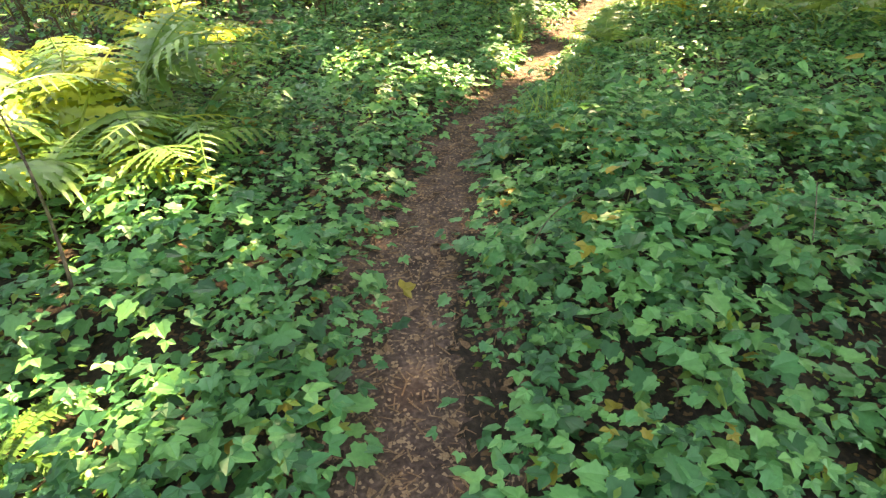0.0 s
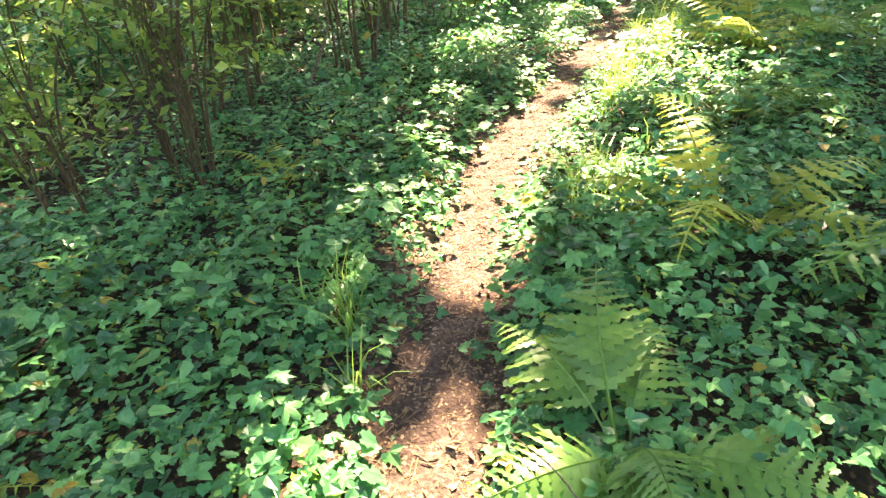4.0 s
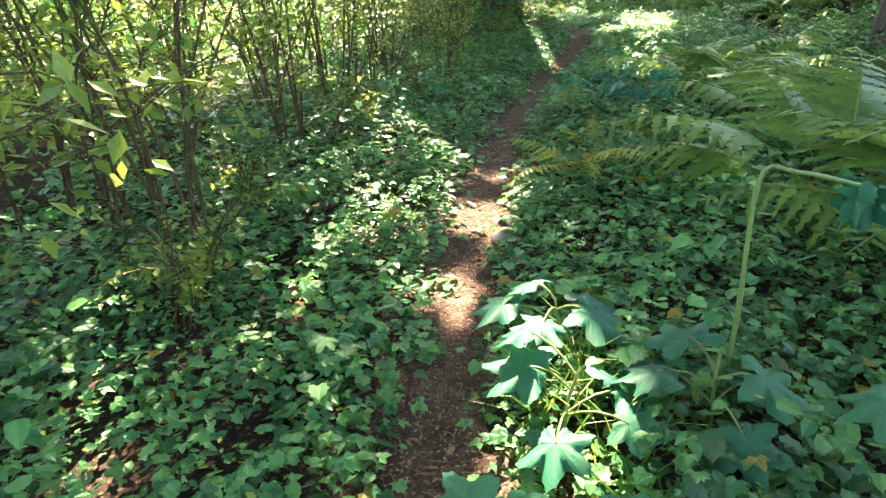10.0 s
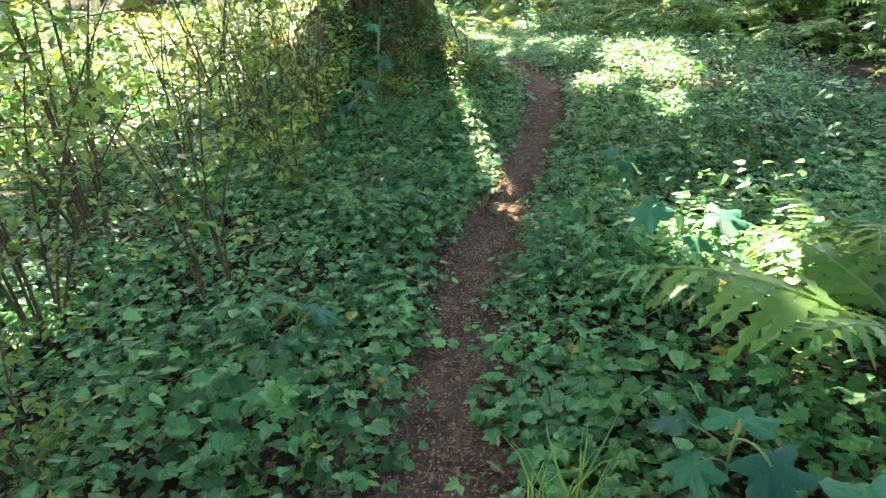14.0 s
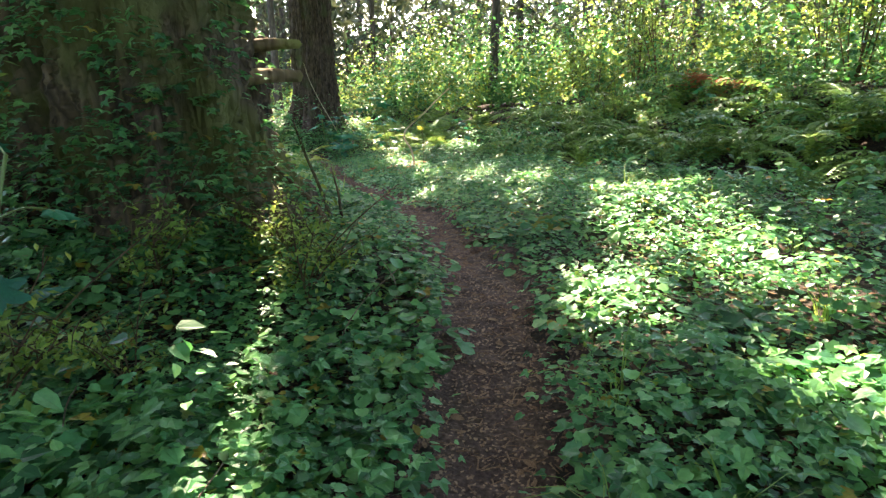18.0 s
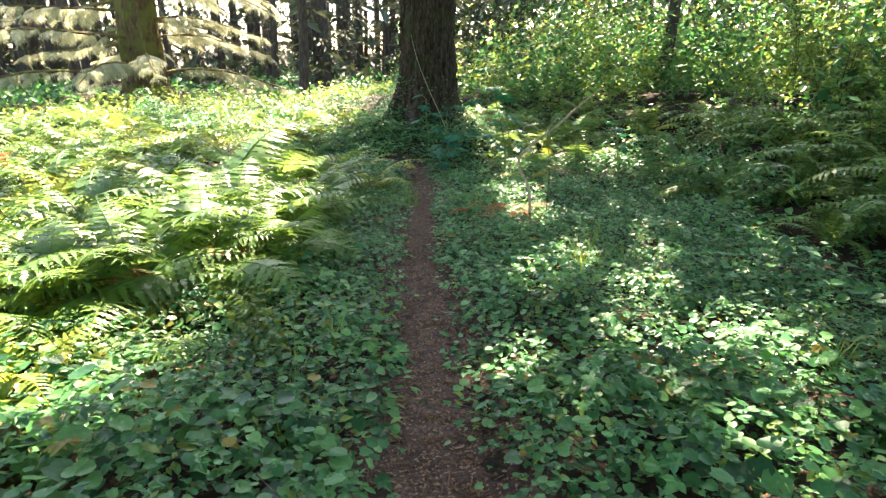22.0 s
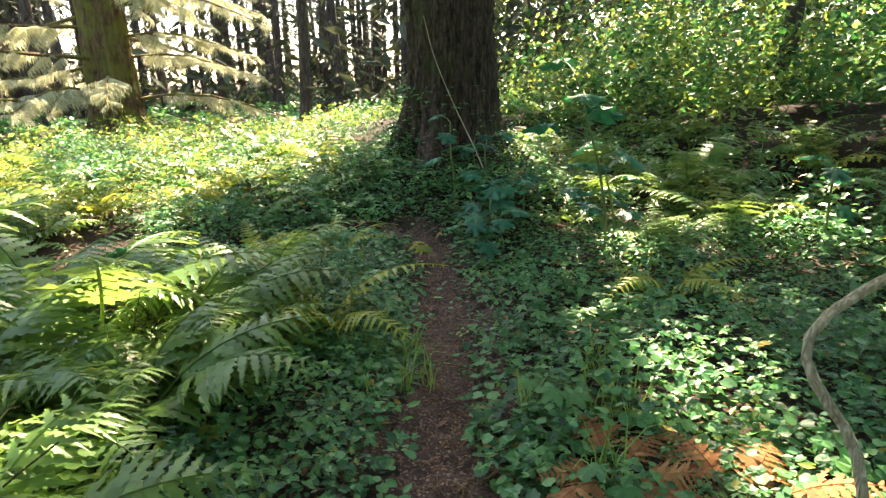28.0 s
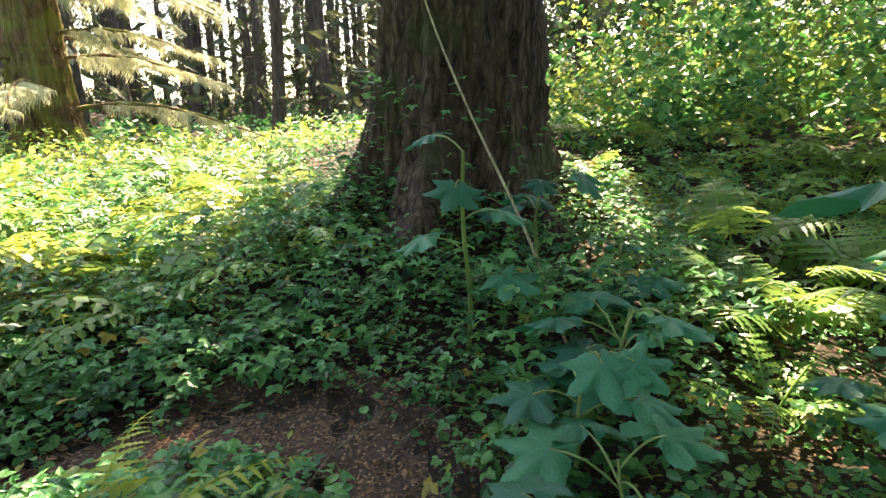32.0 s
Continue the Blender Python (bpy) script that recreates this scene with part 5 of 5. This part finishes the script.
def litter():
    rng = np.random.default_rng(32)

    def spots(n, spread):
        s = rng.uniform(-4, LINE_S[-1], n)
        d = rng.normal(0, spread, n)
        i = np.clip(np.searchsorted(LINE_S, s), 0, len(_tan) - 1)
        x, y = LINE[i, 0] + _tan[i, 1] * d + rng.normal(0, 0.03, n), LINE[i, 1] - _tan[i, 0] * d + rng.normal(0, 0.03, n)
        return x, y, ground_z(x, y)
    straw = (np.array([(-.5, -.04, 0), (.5, -.05, .02), (.5, .04, .03), (-.5, .05, .01), (0, 0, .08)]), [np.array([[0, 1, 4], [1, 2, 4], [2, 3, 4], [3, 0, 4]])])
    x, y, z = spots(30000, 0.17)
    n = len(x)
    v, f = scatter(straw, np.c_[x, y, z + 0.014], turns(rng.uniform(0, 6.28, n), rng.normal(0, 0.12, n), rng.normal(0, 0.12, n)), 0.01 + 0.06 * rng.uniform(0, 1, n) ** 2.2)
    tagged(new("needle_litter", mesh_data("needle_litter", v, f, LITTER)), "brown needles and straw scattered on the path", "litter", kind="stuff")
    x, y, z = spots(3600, 0.4)
    n = len(x)
    v, f = scatter(OVAL, np.c_[x, y, z + 0.016], turns(rng.uniform(0, 6.28, n), rng.normal(0, 0.25, n), rng.normal(0, 0.3, n)), rng.uniform(0.025, 0.065, n))
    tagged(new("dead_leaves", mesh_data("dead_leaves", v, f, LITTER)), "curled brown dead leaves on the soil", "litter", kind="stuff")


grass()
litter()


def stick(name, points, radius, material, label, category="stick", taper=0.6, sides=7):
    """A bent stick through points whose heights are above the ground."""
    p = spline(points, 5)
    p[:, 2] += ground_z(p[:, 0], p[:, 1])
    rng = np.random.default_rng(int(abs(points[0][0]) * 100))
    u = np.linspace(0, 1, len(p))
    base = p[0].copy()
    v, f = tube(p - base, radius * (1 - taper * u), sides, 0.12, rng)
    ob = new(name, mesh_data(name, v, f, material, True))
    ob.location = base
    return tagged(ob, label, category)


stick("bent_stalk", [(18.6, 26.5, 0), (18.64, 26.63, .41), (18.61, 26.79, .72), (18.9, 26.59, 1.04), (19.16, 26.53, 1.27), (19.38, 26.47, 1.46)], .017, PALE_STALK, "pale broken dead stalk bent over the plants", "stalk", .35)
stick("broken_stalk", [(7.12, 12.14, 0), (7.14, 12.16, .4), (7.15, 12.2, .86), (7.24, 12.14, .89), (7.42, 12.02, .85)], .009, GREEN_STEM, "green stalk snapped over with a hanging top", "stalk", .3)
stick("leaning_stalk", [(20.21, 31.36, 0), (20.1, 31.6, .5), (19.96, 31.99, 1.05), (19.87, 32.23, 1.45), (19.81, 32.35, 1.85)], .009, PALE_STALK, "thin pale stem leaning before the trunk", "stem")
stick("dead_stick", [(14.5, 22.3, 0), (14.42, 22.4, .18), (14.28, 22.55, .36), (14.15, 22.65, .5)], .024, BARK_C, "brown dead stick leaning on the old tree's root")
stick("dead_stick", [(14.52, 22.3, 0), (14.5, 22.4, .25), (14.44, 22.5, .52), (14.4, 22.55, .72)], .015, BARK_A, "dark dead stick standing beside the old tree")
stick("dead_stick", [(14.62, 22.35, 0), (14.63, 22.4, .25), (14.62, 22.45, .42)], .013, BARK_A, "dark dead stick standing beside the old tree")
stick("mossy_branch", [(13.19, 21.69, .03), (13.39, 21.73, .07), (13.59, 21.72, .1), (13.84, 21.68, .14)], .02, BARK_C, "mossy fallen branch beside the old tree", "branch")
stick("path_root", [(15.28, 21.78, -.01), (15.4, 21.68, .03), (15.63, 21.6, .05), (16.09, 21.55, .02)], .03, BARK_B, "dark root crossing the path", "root", .3)
stick("fallen_twig", [(1.2, 1.9, .1), (1.5, 2, .15), (1.75, 1.95, .14), (2.1, 1.8, .12)], .008, TWIG, "thin dead twig lying on the plants", "twig")
stick("dead_stalk", [(-1.2, 1.55, .05), (-1.35, 1.85, .35), (-1.6, 2.2, .6), (-1.85, 2.5, .8)], .008, BARK_A, "dark thin dead stem leaning over ferns", "stem")
stick("dead_branch", [(3.11, 12.5, .1), (2.78, 11.85, .5), (2.46, 11.42, .9), (2.24, 10.87, 1.1)], .02, TWIG, "grey dead branch in the thicket", "branch")
stick("dead_branch", [(1.16, 9.9, .05), (1.48, 10.44, .5), (1.48, 10.87, 1.0), (1.7, 11.42, 1.2)], .02, TWIG, "grey dead branch in the thicket", "branch")
stick("fallen_twig", [(19.16, 31.01, .03), (19.3, 31.12, .04), (19.5, 31.15, .05)], .006, TWIG, "thin dead twig lying on the path", "twig")
stick("fallen_twig", [(18.82, 30.94, .03), (18.99, 31.15, .03), (19.28, 31.31, .05)], .006, TWIG, "thin dead twig lying on the path", "twig")
stick("moss_hump", [(15.58, 21.73, -.03), (15.76, 21.61, .02), (15.99, 21.55, .03), (16.26, 21.56, -.03)], .085, MOSS, "yellow-green moss over a buried log by the path", "moss", .2, 10)


def tangle():
    """Bare grey-brown stems arching through the thicket."""
    rng = np.random.default_rng(77)
    for s, d in zip(rng.uniform(6.5, 19, 26), -rng.uniform(2.3, 4.4, 26)):
        i = int(np.searchsorted(LINE_S, s))
        x, y = LINE[i, 0] + _tan[i, 1] * d, LINE[i, 1] - _tan[i, 0] * d
        a, ln, h = rng.uniform(0, 6.28), rng.uniform(0.7, 1.5), rng.uniform(0.5, 1.3)
        stick("dead_branch", [(x + math.cos(a) * ln * w + 0.08 * math.sin(9 * w + a), y + math.sin(a) * ln * w * 0.6, h * math.sin(2.6 * w)) for w in (0, .25, .5, .75, 1)],
              rng.uniform(.006, .015), TWIG if rng.uniform() < 0.6 else STEM, "thin bare dead branch arching through the thicket", "branch")
    for s in rng.uniform(-1, 34, 40):
        i, d = int(np.searchsorted(LINE_S, s)), rng.choice([-1, 1]) * rng.uniform(.35, 1.6)
        x, y, a, ln = LINE[i, 0] + _tan[i, 1] * d, LINE[i, 1] - _tan[i, 0] * d, rng.uniform(0, 6.28), rng.uniform(.12, .3)
        stick("straw_stalk", [(x + math.cos(a) * ln * w * w, y + math.sin(a) * ln * w * w, ln * 1.6 * w) for w in (0, .35, .7, 1)], .0035, TWIG, "thin straw-coloured dead stalk among the herbs", "stalk", .4, 5)


tangle()


def branch_stub(parent, base, way, length, radius):
    u = np.linspace(0, 1, 7)[:, None]
    p = np.array(base) + np.array(way) * length * u + np.array([0, 0, 0.02]) * np.sin(2.5 * u)
    v, f = tube(p, radius * (1 - 0.45 * u[:, 0]), 9, 0.1, np.random.default_rng(int(length * 1000)))
    end = len(v)
    v = np.vstack([v, p[-1:] + np.array(way) * 0.02])
    f.append(np.array([(end - 9 + k, end - 9 + (k + 1) % 9, end) for k in range(9)]))
    part("branch_stub", mesh_data("branch_stub", v, f, BARK_C, True), parent, "broken mossy branch stub")


branch_stub(tree_a, (.5, -.22, 1.04), (.9, -.43, .04), .5, .055)
branch_stub(tree_a, (.36, -.46, .84), (.97, -.22, .02), .52, .068)
branch_stub(tree_a, (.5, .3, 2.3), (.8, .4, .45), 1.0, .06)
branch_stub(tree_a, (-.6, -.2, 1.55), (-.95, -.1, .05), .6, .05)


def stone(x, y, size, label):
    bm = bmesh.new()
    bmesh.ops.create_icosphere(bm, subdivisions=3, radius=1)
    for v in bm.verts:
        k = 1 + 0.22 * noise.noise(v.co * 1.4 + Vector((x, y, 0))) + 0.06 * noise.noise(v.co * 5)
        v.co = Vector((v.co.x * size * k, v.co.y * size * 0.8 * k, v.co.z * size * 0.5 * k))
    me = bpy.data.meshes.new("stone")
    bm.to_mesh(me)
    bm.free()
    me.materials.append(STONE)
    for p in me.polygons:
        p.use_smooth = True
    ob = new("stone", me)
    ob.location = (x, y, float(ground_z(x, y)[0]) + size * 0.25)
    tagged(ob, label, "stone")


STONE = earth_material("pale stone", [(0.3, (.2, .17, .13)), (0.5, (.36, .31, .25)), (0.7, (.5, .45, .37))], 9.0, 0.85, 0.006)
stone(7.43, 13.84, .1, "pale weathered stone at the edge of the path")
stone(7.62, 14.0, .06, "small pale stone at the edge of the path")


def climbing_leaves(where, radius, flare, lo, hi, count, side, seed, label):
    """Leafy creepers over the foot of a trunk."""
    rng = np.random.default_rng(seed)
    h = lo + (hi - lo) * rng.uniform(0, 1, count) ** 1.5
    a = side + rng.normal(0, 0.75, count)
    keep = wave(a * 2.2, h * 2.2, 0.8, seed) > -0.1 - 0.8 * np.exp(-h / 0.5)
    h, a = h[keep], a[keep]
    count = len(h)
    r = radius + flare * np.exp(-h / 0.42) + rng.uniform(0.0, 0.3, count) ** 1.3
    x, y = where[0] + r * np.cos(a), where[1] + r * np.sin(a)
    z = float(ground_z(*where)[0]) + h
    v, f = scatter(TRIFOIL, np.c_[x, y, z], turns(a - np.pi / 2 + rng.normal(0, 0.8, count), rng.normal(-0.15, 0.3, count), rng.normal(0, 0.3, count)), rng.uniform(0.04, 0.1, count))
    tagged(new("creeper", mesh_data("creeper", v, f, HERB)), label, "creeper", kind="stuff")


climbing_leaves(TREE_A, .68, .28, .0, 3.2, 5200, radians(-115), 3, "dark green leafy creeper over the foot of the old spruce")
climbing_leaves(TREE_B, .48, .34, .0, 0.9, 350, radians(-160), 4, "green creeper at the foot of the brown spruce")
